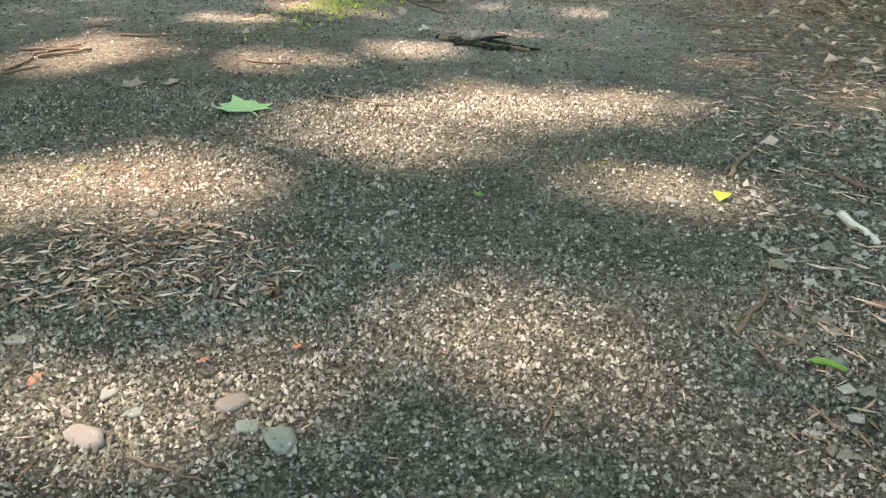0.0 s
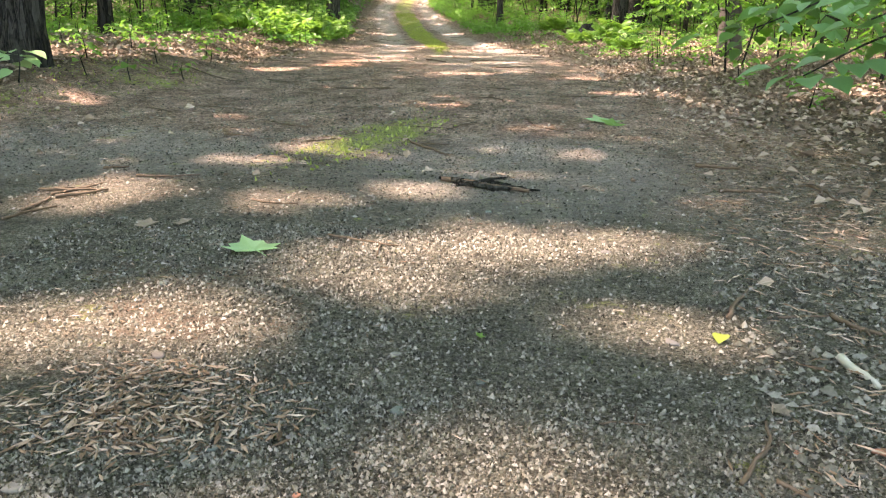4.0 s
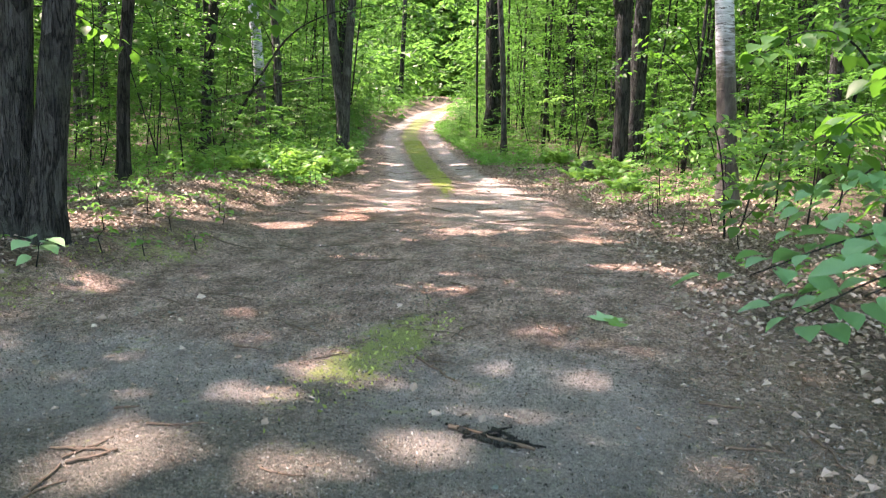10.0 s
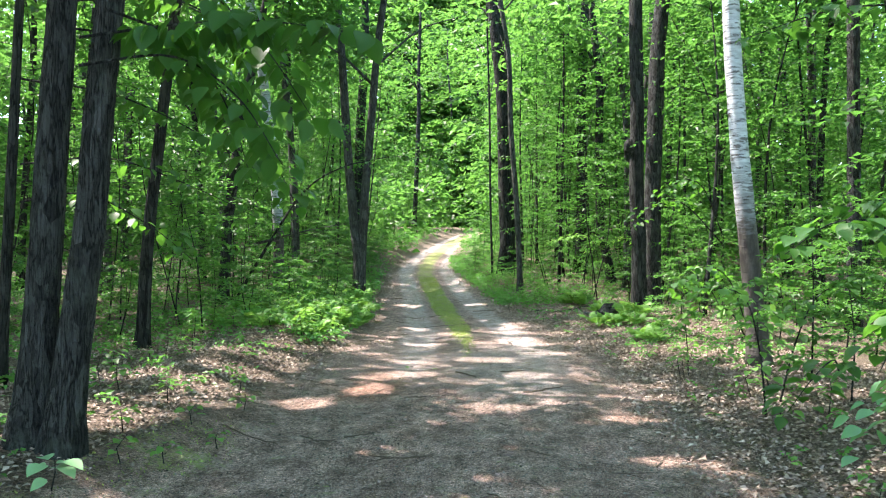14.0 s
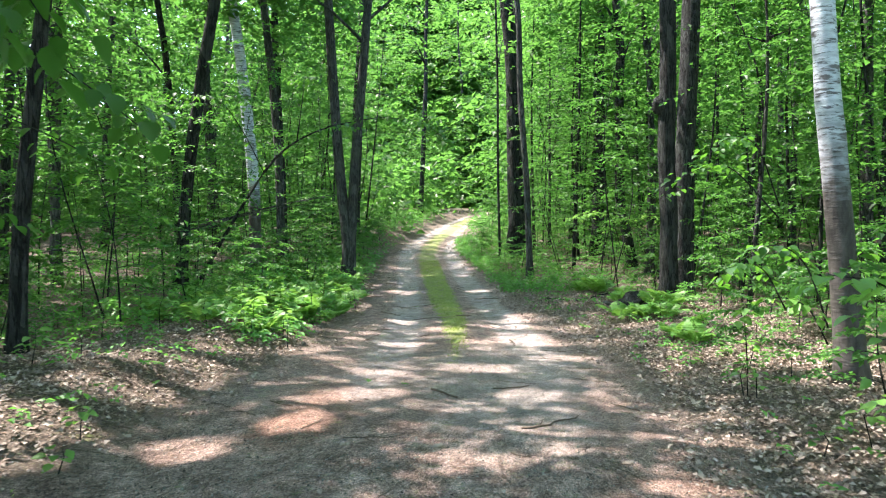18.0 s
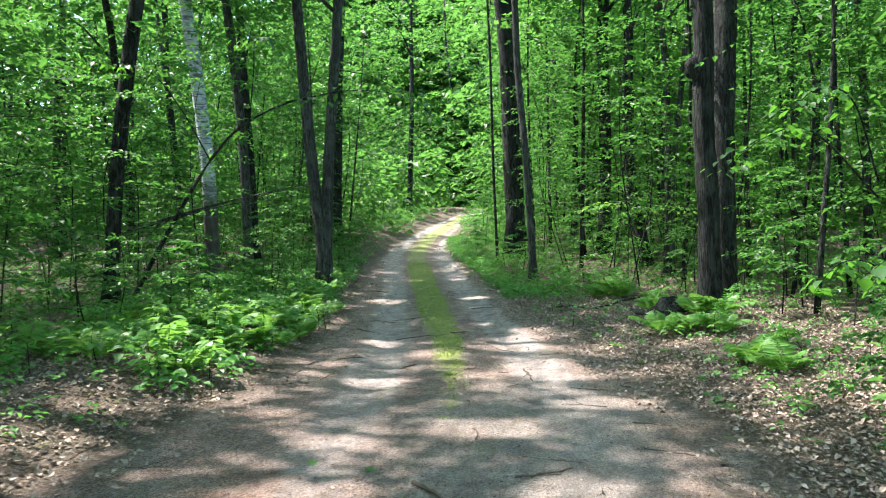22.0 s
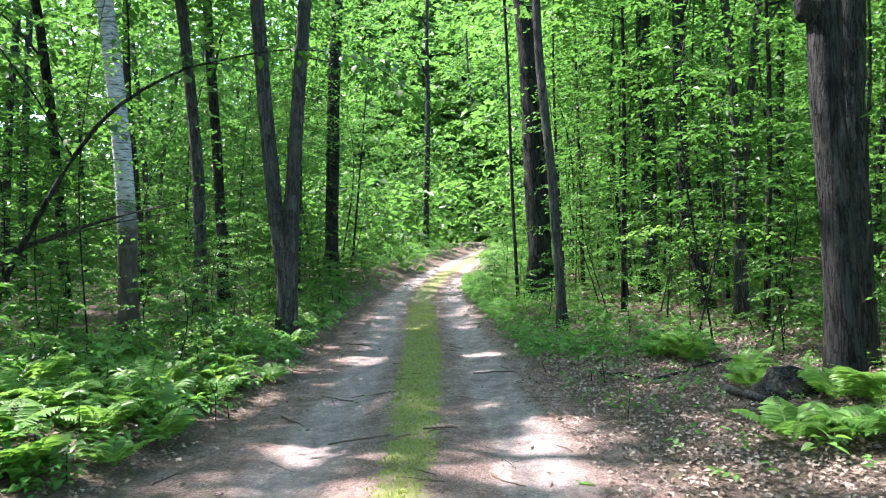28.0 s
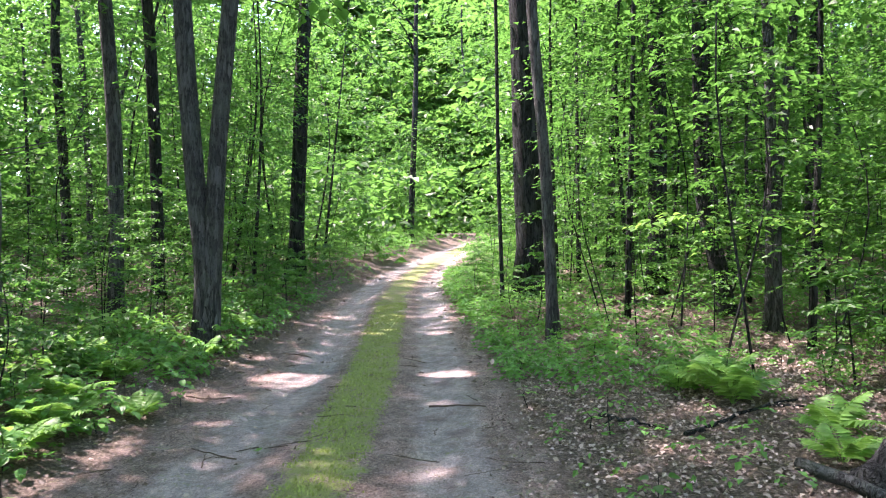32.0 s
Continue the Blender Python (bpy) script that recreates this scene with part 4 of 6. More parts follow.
def undergrowth():
    """Low leaves too many to count: small herbs near the track, and the brush behind."""
    r = np.random.default_rng(21)
    out = []
    for x, y in places[235:]:
        n = 16
        C = np.array([x, y, float(height(x, y))]) + np.stack([r.normal(size=n) * 0.3, r.normal(size=n) * 0.3, r.uniform(0.15, 0.9, n)], -1)
        out.append(sprays(r, C, r.normal(size=(n, 3)) * [1, 1, 0.15], 9, 0.35, 0.11))
    x, y = r.uniform(-12, 8, 19000), r.uniform(3.5, 40, 19000)
    b = beside(x, y)
    left = x < centre(y)
    keep = (b > np.where(left, 0.4, 0.2)) & (r.uniform(size=19000) < np.where(left, np.where((y > 13) | (b > 2.4), 1.0, 0.45), np.where(y > 24, 0.75, np.where(y > 12, 0.34, 0.16))) * smooth(0.3 + b / 0.7)) & (0.5 + 0.5 * wave(x, y, 3.0, 8) > 0.35)
    x, y = x[keep], y[keep]
    C = np.stack([x, y, height(x, y) + r.uniform(0.02, 0.2, len(x))], -1)
    out.append(sprays(r, C, r.normal(size=(len(x), 3)) * [1, 1, 0.25], 5, 0.14, 0.075))
    n = 2200
    y = r.uniform(13, 34, n)
    x = centre(y) - half_left(y) - 0.6 - 3.0 * r.uniform(size=n) ** 1.3
    keep = wave(x, y, 2.4, 18) > -0.15
    x, y = x[keep], y[keep]
    C = np.stack([x, y, height(x, y) + r.uniform(0.05, 0.12 + 0.1 * np.clip(beside(x, y), 0, 3))], -1)
    out.append(sprays(r, C, r.normal(size=(len(x), 3)) * [1, 1, 0.15], 6, 0.28, 0.13, True, 0.25))
    n = 3000
    y = r.uniform(22, 44, n)
    x = centre(y) + half_right(y) + 0.15 + 2.6 * r.uniform(size=n) ** 1.4
    keep = (wave(x, y, 2.6, 28) > -0.3) & (y > 23.5 + 2 * wave(x, y, 1.5, 29))
    x, y = x[keep], y[keep]
    C = np.stack([x, y, height(x, y) + r.uniform(0.03, 0.12 + 0.22 * np.clip(beside(x, y), 0, 2))], -1)
    out.append(sprays(r, C, r.normal(size=(len(x), 3)) * [1, 1, 0.15], 6, 0.25, 0.1, False, 0.25))
    tagged(new("undergrowth", build("undergrowth", *join(out), HERB)), "low green herbs and brush covering the forest floor", "undergrowth", kind="stuff")


undergrowth()


# ---- far woods ----
def far_woods():
    r = np.random.default_rng(9)
    n = 12500
    a = np.where(r.uniform(size=n) < 0.85, r.uniform(-1.35, 1.0, n), r.uniform(1.0, 4.93, n))
    d = 38 + 62 * r.uniform(0, 1, n) ** 0.8
    C = np.stack([np.sin(a) * d - 6, np.cos(a) * d + 18, r.uniform(0, 1, n) ** 0.95 * 24], -1)
    n = 9500
    a, d = r.uniform(-1.2, 0.9, n), r.uniform(30, 84, n)
    C = np.concatenate([C, np.stack([np.sin(a) * d - 6, np.cos(a) * d + 15, r.uniform(0, 1, n) ** 1.2 * 8], -1)])
    n = 5500
    a, d = r.uniform(-1.3, 0.9, n), r.uniform(48, 104, n)
    C = np.concatenate([C, np.stack([np.sin(a) * d - 6, np.cos(a) * d + 12, r.uniform(7, 30, n)], -1)])
    n = 2600
    y = r.uniform(79, 108, n)
    C = np.concatenate([C, np.stack([centre(y) + r.uniform(-24, 16, n), y, r.uniform(0, 1, n) ** 0.9 * 27], -1)])
    C = C[(beside(C[:, 0], C[:, 1]) > 1.5) | (C[:, 1] > 82) | (C[:, 2] > 6.5)]
    C = C[~((C[:, 2] > 6) & (C[:, 1] > 33) & (C[:, 1] < 78) & (C[:, 0] > centre(C[:, 1]) - 14) & (C[:, 0] < centre(C[:, 1]) + 2.5) & (r.uniform(size=len(C)) < 0.7))]
    C[:, 2] += height(C[:, 0], C[:, 1])
    C = C[~glade(C)]
    up = 3.5 + (C[:, 1] - 72) * 1.0
    C = C[~((C[:, 1] > 70) & (np.abs(C[:, 0] + 7) < 26) & (C[:, 2] > up))]
    n = 15000
    y = r.uniform(73, 118, n)
    C = np.concatenate([C, np.stack([r.uniform(-36, 20, n), y, np.maximum(height(0 * y, y) + 0.6, 3.5 + (y - 72) * 1.0 + r.uniform(-1.6, 1.2, n) + 2.2 * np.sin(y * 1.3 + 4 * np.sin(y * 7)))], -1)])
    n = 4500
    y = r.uniform(74, 104, n)
    C = np.concatenate([C, np.stack([r.uniform(-20, 3, n), y, 4.2 + (y - 73) * 1.0 + r.uniform(-1.5, 1.0, n)], -1)])
    A = r.normal(size=(len(C), 3)) * [1, 1, 0.2]
    v, f = sprays(r, C, A, 8, 1.5, np.repeat(0.16 + 0.0082 * np.hypot(C[:, 0], C[:, 1]), 8), flat=0.8)
    tagged(new("far_woods", build("far_woods", v, f, LEAF_FAR)), "dense green foliage of the distant woods", "woods", kind="stuff")


far_woods()


def understory():
    """Leaves of the middle storey, between the bare trunks."""
    r = np.random.default_rng(19)
    n = 12000
    x, y = r.uniform(-24, 18, n), r.uniform(9, 62, n)
    b = beside(x, y)
    z = height(x, y) + r.uniform(2.8, 11, n)
    keep = (b > np.where(x < centre(y), 3.2, 4.5)) & ~((y < 16) & (np.abs(x) < 7)) & (wave(x, y, 0.9, 41) + wave(x + z, y, 1.3, 42) > -0.15)
    C = np.stack([x, y, z], -1)[keep]
    C = C[~glade(C)]
    v, f = sprays(r, C, r.normal(size=(len(C), 3)) * [1, 1, 0.2], 8, 0.8, 0.21, flat=0.4)
    tagged(new("understory", build("understory", v, f, LEAF)), "layered green leaves of young trees between the trunks", "foliage", kind="stuff")


understory()


# ---- litter, gravel and twigs ----
def crystals(P, half, turn, r, sunk=False):
    """Small angular solids at P, of three half sizes each, turned round the upright."""
    n = len(P)
    c, t = np.cos(turn)[:, None], np.sin(turn)[:, None]
    X = np.concatenate([c, t, np.zeros((n, 1))], 1)
    Y = np.concatenate([-t, c, np.zeros((n, 1))], 1)
    Z = unit(np.array([0, 0, 1.0]) + r.normal(size=(n, 3)) * 0.2)
    j = lambda: 1 + r.normal(size=(n, 1)) * 0.18
    v = np.stack([P + X * half[:, :1] * j() + Y * half[:, 1:2] * 0.4 * j(), P + Y * half[:, 1:2] * j(), P - X * half[:, :1] * j() - Y * half[:, 1:2] * 0.3, P - Y * half[:, 1:2] * j(),
                  P + Z * half[:, 2:] * j() + X * half[:, :1] * 0.3, P - Z * half[:, 2:]], 1)
    k = np.arange(n)[:, None] * 6
    f = np.concatenate([k + q for q in ([0, 1, 4], [1, 2, 4], [2, 3, 4], [3, 0, 4], [1, 0, 5], [2, 1, 5], [3, 2, 5], [0, 3, 5])[:4 if sunk else 8]])
    return v.reshape(-1, 3), [f]


def loose(name, label, category, mat, zones, seed):
    """Stuff strewn over the ground: per zone its box, number, sizes, and what share stays off the track."""
    r = np.random.default_rng(seed)
    out = []
    for (x0, x1, y0, y1), n, (a, b), shape, keep in zones:
        x, y = r.uniform(x0, x1, n), r.uniform(y0, y1, n)
        pick = r.uniform(size=n) < keep(x, y)
        x, y = x[pick], y[pick]
        size = a * (b / a) ** (r.uniform(size=len(x)) ** (1.8 if name == "gravel" else 1.0))
        half = size[:, None] * np.array(shape) * r.uniform(0.7, 1.3, size=(len(x), 3)) * 0.5
        lift = half[:, 2] * 0.25 if name == "gravel" else half[:, 2] + r.uniform(0.001, 0.007, len(x))
        P = np.stack([x, y, height(x, y) + lift], -1)
        out.append(crystals(P, half, r.uniform(0, 6.28, len(x)), r, True))
    tagged(new(name, build(name, *join(out), mat, name == "gravel")), label, category, kind="stuff")


def patchy(x, y):
    return (0.35 + 0.65 * smooth(0.5 + wave(x, y, 4.0, 31))) * (0.3 + 0.7 * smooth(0.55 + 0.9 * wave(x, y, 60.0, 32)))


loose("gravel", "small grey and tan stones pressed into the track", "gravel", PEBBLE, [
    ((-0.35, 1.0, 0.1, 0.75), 90000, (0.0024, 0.0085), (1, 0.95, 1.3), patchy),
    ((-0.95, 1.45, 0.75, 1.7), 80000, (0.0032, 0.0095), (1, 0.95, 1.3), patchy),
    ((0.62, 1.5, 0.3, 1.7), 2200, (0.009, 0.026), (1, 0.8, 0.8), lambda x, y: 1.0 * (x > 0.66 + 0.1 * y)),
    ((-2.4, 2.0, 1.7, 3.6), 34000, (0.006, 0.015), (1, 0.85, 0.9), patchy),
    ((-3.6, 2.2, 3.6, 9), 26000, (0.009, 0.024), (1, 0.8, 0.8), patchy),
    ((-6, 1.4, 9, 26), 5000, (0.008, 0.026), (1, 0.8, 0.45), lambda x, y: (beside(x, y) < 0.2) * 0.8)], 51)
BRUSHED = lambda x, y: np.where(beside(x, y) < -0.6, 0.6, 1.0) * (0.25 + 0.75 * smooth(wave(x, y, 2.5, 33) * 1.5 + 0.4))
loose("wood_chips", "brown bark chips and needles strewn on the ground", "wood chips", CHIP, [
    ((-0.55, 0.15, 0.4, 0.95), 5200, (0.009, 0.034), (1, 0.2, 0.16), lambda x, y: smooth(1.5 - np.hypot((x + 0.2) / 0.2, (y - 0.64) / 0.13))),
    ((-1.5, 1.6, 0.15, 2.5), 4200, (0.008, 0.03), (1, 0.13, 0.11), BRUSHED),
    ((0.55, 1.9, 0.3, 4.0), 24000, (0.01, 0.055), (1, 0.1, 0.09), lambda x, y: patchy(x, y) * smooth((x - 0.56 - 0.12 * y) / 0.25)),
    ((-4.5, 2.4, 2.5, 14), 60000, (0.012, 0.055), (1, 0.24, 0.12), BRUSHED),
    ((-7, 2.4, 14, 27), 8000, (0.02, 0.08), (1, 0.16, 0.1), BRUSHED)], 52)


def dead_leaves():
    r = np.random.default_rng(53)
    out = []
    for (x0, x1, y0, y1), n, size in (((-6, 5, 2.0, 12), 15000, 0.05), ((1.0, 4.2, 4, 14), 13000, 0.05), ((-1.5, 4.5, 13, 27), 34000, 0.048), ((-9, -3, 4, 14), 14000, 0.05), ((-9, -2.5, 12, 27), 14000, 0.05), ((-12, 8, 24, 42), 10000, 0.1), ((0.9, 2.2, 0.6, 4), 500, 0.03)):
        x, y = r.uniform(x0, x1, n), r.uniform(y0, y1, n)
        b = beside(x, y)
        right = x > centre(y)
        keep = r.uniform(size=n) < np.where(b > 0.15, np.where(right, 1.0, np.where(y < 14, 0.95, 0.6)), np.where(b > -0.45, 0.2 + 0.3 * right, 0.025))
        x, y = x[keep], y[keep]
        P = np.stack([x, y, height(x, y) + r.uniform(0.004, 0.035, len(x))], -1)
        out.append(leaves(P, r.normal(size=(len(x), 3)) * [1, 1, 0.25], np.array([0, 0, 1.0]) + r.normal(size=(len(x), 3)) * 0.45, size * r.uniform(0.6, 1.35, len(x)), False, 0.7))
    tagged(new("dead_leaves", build("dead_leaves", *join(out), LITTER)), "dry brown fallen leaves lying under the trees", "leaf litter", kind="stuff")


dead_leaves()


def moss_tufts():
    r = np.random.default_rng(54)
    y = np.concatenate([r.uniform(2.2, 6.8, 16000), r.uniform(12.4, 34, 26000)])
    x = np.where(y < 7, r.uniform(-3.8, 0.2, len(y)), centre(y) + r.uniform(-0.55, 0.55, len(y)))
    keep = r.uniform(size=len(y)) < moss_at(x, y) * smooth(0.75 + 0.9 * wave(x, y, 7.0, 35))
    x, y = x[keep], y[keep]
    P = np.stack([x, y, height(x, y) - 0.003], -1)
    D = np.array([0, 0, 0.55]) + r.normal(size=(len(x), 3)) * 0.6
    L = np.where(y < 7, 0.026, 0.034) * r.uniform(0.6, 1.3, len(x))
    tagged(new("moss", build("moss", *leaves(P, D, r.normal(size=(len(x), 3)), L, False, 0.5), MOSS)), "yellow-green moss growing along the middle of the track", "moss", kind="stuff")


moss_tufts()


# ---- ferns ----
def frond_mesh(seed, long):
    r = np.random.default_rng(seed)
    t = np.linspace(0, 1, 14)
    line = np.stack([r.normal() * 0.05 * t**2, t * long * 0.82, long * (0.85 * t - 0.62 * t**2)], -1)
    k = 17
    u = np.linspace(0.14, 0.985, k)
    at = np.stack([np.interp(u, t, line[:, i]) for i in range(3)], -1)
    way = unit(np.stack([np.interp(u, t, np.gradient(line[:, i])) for i in range(3)], -1))
    size = long * 0.27 * np.sin(np.clip(u * 1.15 + 0.12, 0, 1) * math.pi) ** 0.75 + 0.008
    side = np.array([1.0, 0, 0])
    up = np.cross(side, way)
    out = [tube(line, np.linspace(0.004, 0.001, 14), 4)]
    for s_ in (1, -1):
        D = side * s_ + way * 0.38 + r.normal(size=(k, 3)) * 0.05 - np.array([0, 0, 0.12])
        v, f = leaves(at, D, up, size, True, 0.27)
        out.append((v, f))
    return build("frond", *join(out), FERN)


FRONDS = [frond_mesh(90 + k, q) for k, q in enumerate((0.62, 0.52, 0.7))]


def fern(x, y, size=1.0, n=8, seed=0, label="bright green fern with arching fronds among dead leaves"):
    r = np.random.default_rng(500 + seed)
    ob = new("fern")
    ob.matrix_basis = Matrix.LocRotScale((x, y, float(height(x, y)) - 0.01), Euler((0, 0, r.uniform(0, 6.28))), (size, size, size))
    for i in range(n):
        q = part("frond", FRONDS[r.integers(0, 3)], ob)
        k = r.uniform(0.95, 1.35)
        q.matrix_basis = Matrix.LocRotScale((0, 0, 0), Euler((r.uniform(-0.1, 0.45), 0, i * 6.283 / n + r.normal() * 0.25)), (k, k, k))
    return tagged(ob, label, "fern", "ferns beside the track")


FERNS = [(1.22, 18.06, 1.1), (1.96, 15.4, 1.0), (1.95, 19.35, 1.0), (2.2, 18.9, 1.1), (0.95, 22.3, 1.0), (0.9, 22.75, 1.1), (0.55, 23.2, 0.9), (2.1, 14.8, 0.8), (1.45, 21.0, 0.8), (1.62, 17.9, 0.9), (2.0, 17.6, 0.9), (0.9, 24.1, 0.9), (1.3, 20.2, 0.7)]
FERNS += [(-5.25, 17.2, 1.1), (-5.7, 17.7, 1.0), (-6.1, 18.0, 1.1), (-5.5, 18.6, 0.9), (-5.2, 20.4, 0.9), (-5.6, 21.2, 0.9), (-6.3, 19.4, 1.0), (-6.6, 24.5, 0.8), (-6.9, 28.2, 0.9), (-6.5, 22.4, 0.8), (-7.6, 21.0, 1.0), (-6.2, 25.2, 0.7), (-4.9, 16.3, 0.9), (-5.3, 19.3, 0.9), (-5.0, 18.2, 0.8), (-6.0, 20.3, 1.0), (-6.6, 20.8, 1.0), (-5.9, 22.6, 0.8), (-6.9, 23.3, 0.9), (-7.2, 18.8, 1.1), (-6.4, 16.6, 1.0), (-7.1, 17.2, 1.0)]
FERNS += [(-4.4, 16.0, 0.8), (-4.2, 16.7, 0.7), (-4.65, 15.3, 0.8), (-4.3, 17.6, 0.7), (-4.25, 13.7, 0.8), (-4.75, 14.1, 0.9), (-5.25, 13.7, 0.9), (-5.7, 14.4, 0.9), (-4.5, 15.1, 0.8), (-5.05, 15.7, 0.9), (-6.3, 14.3, 0.9), (-4.75, 17.3, 0.8), (-5.0, 21.6, 0.7), (-4.7, 18.0, 0.9), (-5.1, 18.8, 0.9), (-4.9, 19.7, 0.8), (-5.6, 17.0, 0.9), (-5.3, 20.9, 0.8), (-6.0, 23.9, 0.8)]
for k, (x, y, q) in enumerate(FERNS):
    fern(x, y, q, 7 + k % 4, k)


# ---- broad leaves near the track ----
def broad_leaf(long, wide, seed, mat):
    """One leaf along +y, folded at its midrib, with a drooping tip."""
    r = np.random.default_rng(seed)
    t = np.array([0, 0.16, 0.36, 0.58, 0.8, 1.0])
    w = np.array([0.02, 0.36, 0.5, 0.45, 0.24, 0.0]) * wide * long
    mid = np.stack([r.normal() * 0.03 * t * long, t * long, -0.18 * long * t**2], -1)
    lift = np.stack([np.zeros(6), np.zeros(6), w * 0.3], -1)
    edge = np.stack([w, np.zeros(6), np.zeros(6)], -1)
    v = np.concatenate([mid, mid + edge + lift, mid - edge * r.uniform(0.9, 1.05) + lift])
    i = np.arange(5)
    f = np.concatenate([np.stack([i, i + 6, i + 7, i + 1], -1), np.stack([i + 1, i + 13, i + 12, i], -1)])
    stalk, g = tube([(0, -0.25 * long, 0.02 * long), (0, -0.1 * long, 0.02 * long), (0, 0, 0)], [0.002, 0.0018, 0.0015], 4)
    return build("leaf", *join([(v, [f]), (stalk, g)]), mat, True)


MINT = leaf_material("pale_green_leaf", (0.24, 0.43, 0.22), (0.3, 0.52, 0.26), (0.26, 0.46, 0.18), 0.25)
# A paler copy of the broad leaf: skylight is put into its green.
SKYLIT = leaf_material("skylit_green_leaf", (0.08, 0.216, 0.088), (0.128, 0.32, 0.136), (0.176, 0.416, 0.112), 0.4, 0.5)
SKYLIT_BROAD = [broad_leaf(1.0, 0.72 + 0.06 * k, 40 + k, SKYLIT) for k in range(3)]
PALE_BROAD = [broad_leaf(1.0, 0.8 + 0.05 * k, 20 + k, MINT) for k in range(3)]
BROAD = [broad_leaf(1.0, 0.72 + 0.06 * k, k, LEAF_NEAR) for k in range(3)]
BRIGHT = [broad_leaf(1.0, 0.7 + 0.06 * k, 10 + k, FERN) for k in range(3)]


def gathered(meshes, spots, mat):
    """Leaves of shared meshes set at spots, as one mesh."""
    vs, fs, at = [], [], 0
    for me, m in zip(meshes, spots):
        v = np.empty(len(me.vertices) * 3, np.float32)
        me.vertices.foreach_get("co", v)
        M = np.array(m)
        vs.append(v.reshape(-1, 3) @ M[:3, :3].T + M[:3, 3])
        for p in me.polygons:
            fs.append([at + k for k in p.vertices])
        at += len(me.vertices)
    faces = [np.array([f for f in fs if len(f) == k]) for k in (3, 4)]
    return build("foliage", np.concatenate(vs), faces, mat, True)


def turned(at, D, N, size):
    D = Vector(D).normalized()
    X = D.cross(Vector(N)).normalized()
    m = Matrix((X, D, X.cross(D))).transposed().to_4x4()
    return Matrix.Translation(at) @ m @ Matrix.Diagonal((size, size, size, 1))


def leafy_branch(name, label, stops, thick, n, leaf, seed, hang=0.45, spread_out=0.16, meshes=None, bark=None):
    """A drooping branch whose leaves hang to either side."""
    r = np.random.default_rng(700 + seed)
    line = bend(stops, 18)
    ob = new(name)
    ob.location = line[0]
    line = line - line[0]
    part("branch", build("branch", *tube(line, np.linspace(thick, 0.003, 18), 6), bark or DARK, True), ob)
    for i in range(n):
        t = 0.2 + 0.8 * (i + r.uniform()) / n
        p = np.array([np.interp(t, np.linspace(0, 1, 18), line[:, k]) for k in range(3)])
        a = r.uniform(0, 6.28)
        out = np.array([math.cos(a), math.sin(a), r.uniform(-0.3, 0.1)])
        p = p + out * r.uniform(0.02, spread_out)
        q = part("leaf", (meshes or BROAD)[r.integers(0, 3)], ob)
        q.matrix_basis = turned(p, out + np.array([0, 0, -hang * r.uniform(0.3, 1.6)]), (r.normal() * 0.25, r.normal() * 0.25, 1), leaf * r.uniform(0.65, 1.15))
    return tagged(ob, label, "branch")


def seedling(x, y, tall, n, leaf, seed, bright=True, label="leafy green seedling on the forest floor", meshes=None):
    r = np.random.default_rng(800 + seed)
    ob = new("seedling")
    ob.location = (x, y, float(height(x, y)))
    part("stem", build("stem", *tube([(0, 0, -0.02), (r.normal() * 0.03, r.normal() * 0.03, tall * 0.6), (r.normal() * 0.04, r.normal() * 0.04, tall)], [0.006, 0.004, 0.002], 5), DARK, True), ob)
    kind, spots = [], []
    for i in range(n):
        a = i * 2.4 + r.normal() * 0.3
        z = tall * (1 - 0.6 * (i / n) * r.uniform(0.5, 1.2))
        out = (math.cos(a), math.sin(a), r.uniform(-0.35, 0.15))
        kind.append((meshes or (BRIGHT if bright else BROAD))[r.integers(0, 3)])
        d = r.uniform(0.02, 0.1)
        spots.append(turned((out[0] * d, out[1] * d, z), out, (r.normal() * 0.2, r.normal() * 0.2, 1), leaf * r.uniform(0.7, 1.15)))
    if n > 13 or tall > 0.3 or meshes:
        for me, m in zip(kind, spots):
            part("leaf", me, ob).matrix_basis = m
    else:
        part("foliage", gathered(kind, spots, kind[0].materials[0]), ob)
    return tagged(ob, label, "seedling", "seedlings beside the track")


leafy_branch("maple_branch", "broad green leaves, paled as by skylight, on a low branch reaching over the verge", [(2.6, 3.3, 0.72), (2.1, 3.1, 0.78), (1.65, 2.95, 0.74), (1.2, 2.9, 0.56)], 0.009, 50, 0.135, 1, 0.12, 0.24, SKYLIT_BROAD)
leafy_branch("maple_branch", "broad green leaves, paled as by skylight, on a low branch reaching over the verge", [(2.6, 3.2, 0.7), (2.15, 2.8, 0.78), (1.8, 2.5, 0.74), (1.42, 2.35, 0.6)], 0.009, 46, 0.135, 2, 0.12, 0.24, SKYLIT_BROAD)
leafy_branch("maple_branch", "broad green leaves, paled as by skylight, on a low branch reaching over the verge", [(2.7, 3.4, 0.6), (2.2, 3.2, 0.62), (1.8, 3.1, 0.55), (1.45, 3.0, 0.38)], 0.009, 44, 0.13, 51, 0.1, 0.24, SKYLIT_BROAD)
leafy_branch("maple_branch", "broad green leaves on a low branch beside the clearing", [(3.0, 5.9, 0.7), (2.6, 5.2, 0.95), (2.25, 4.7, 0.85), (1.95, 4.4, 0.6)], 0.012, 60, 0.13, 3, 0.3, 0.3, SKYLIT_BROAD)
leafy_branch("maple_branch", "leafy side branch of a young roadside maple", [(3.05, 5.95, 0.9), (3.2, 5.5, 1.3), (3.1, 5.0, 1.25), (2.8, 4.6, 1.0)], 0.012, 60, 0.13, 4, 0.3, 0.3, SKYLIT_BROAD)
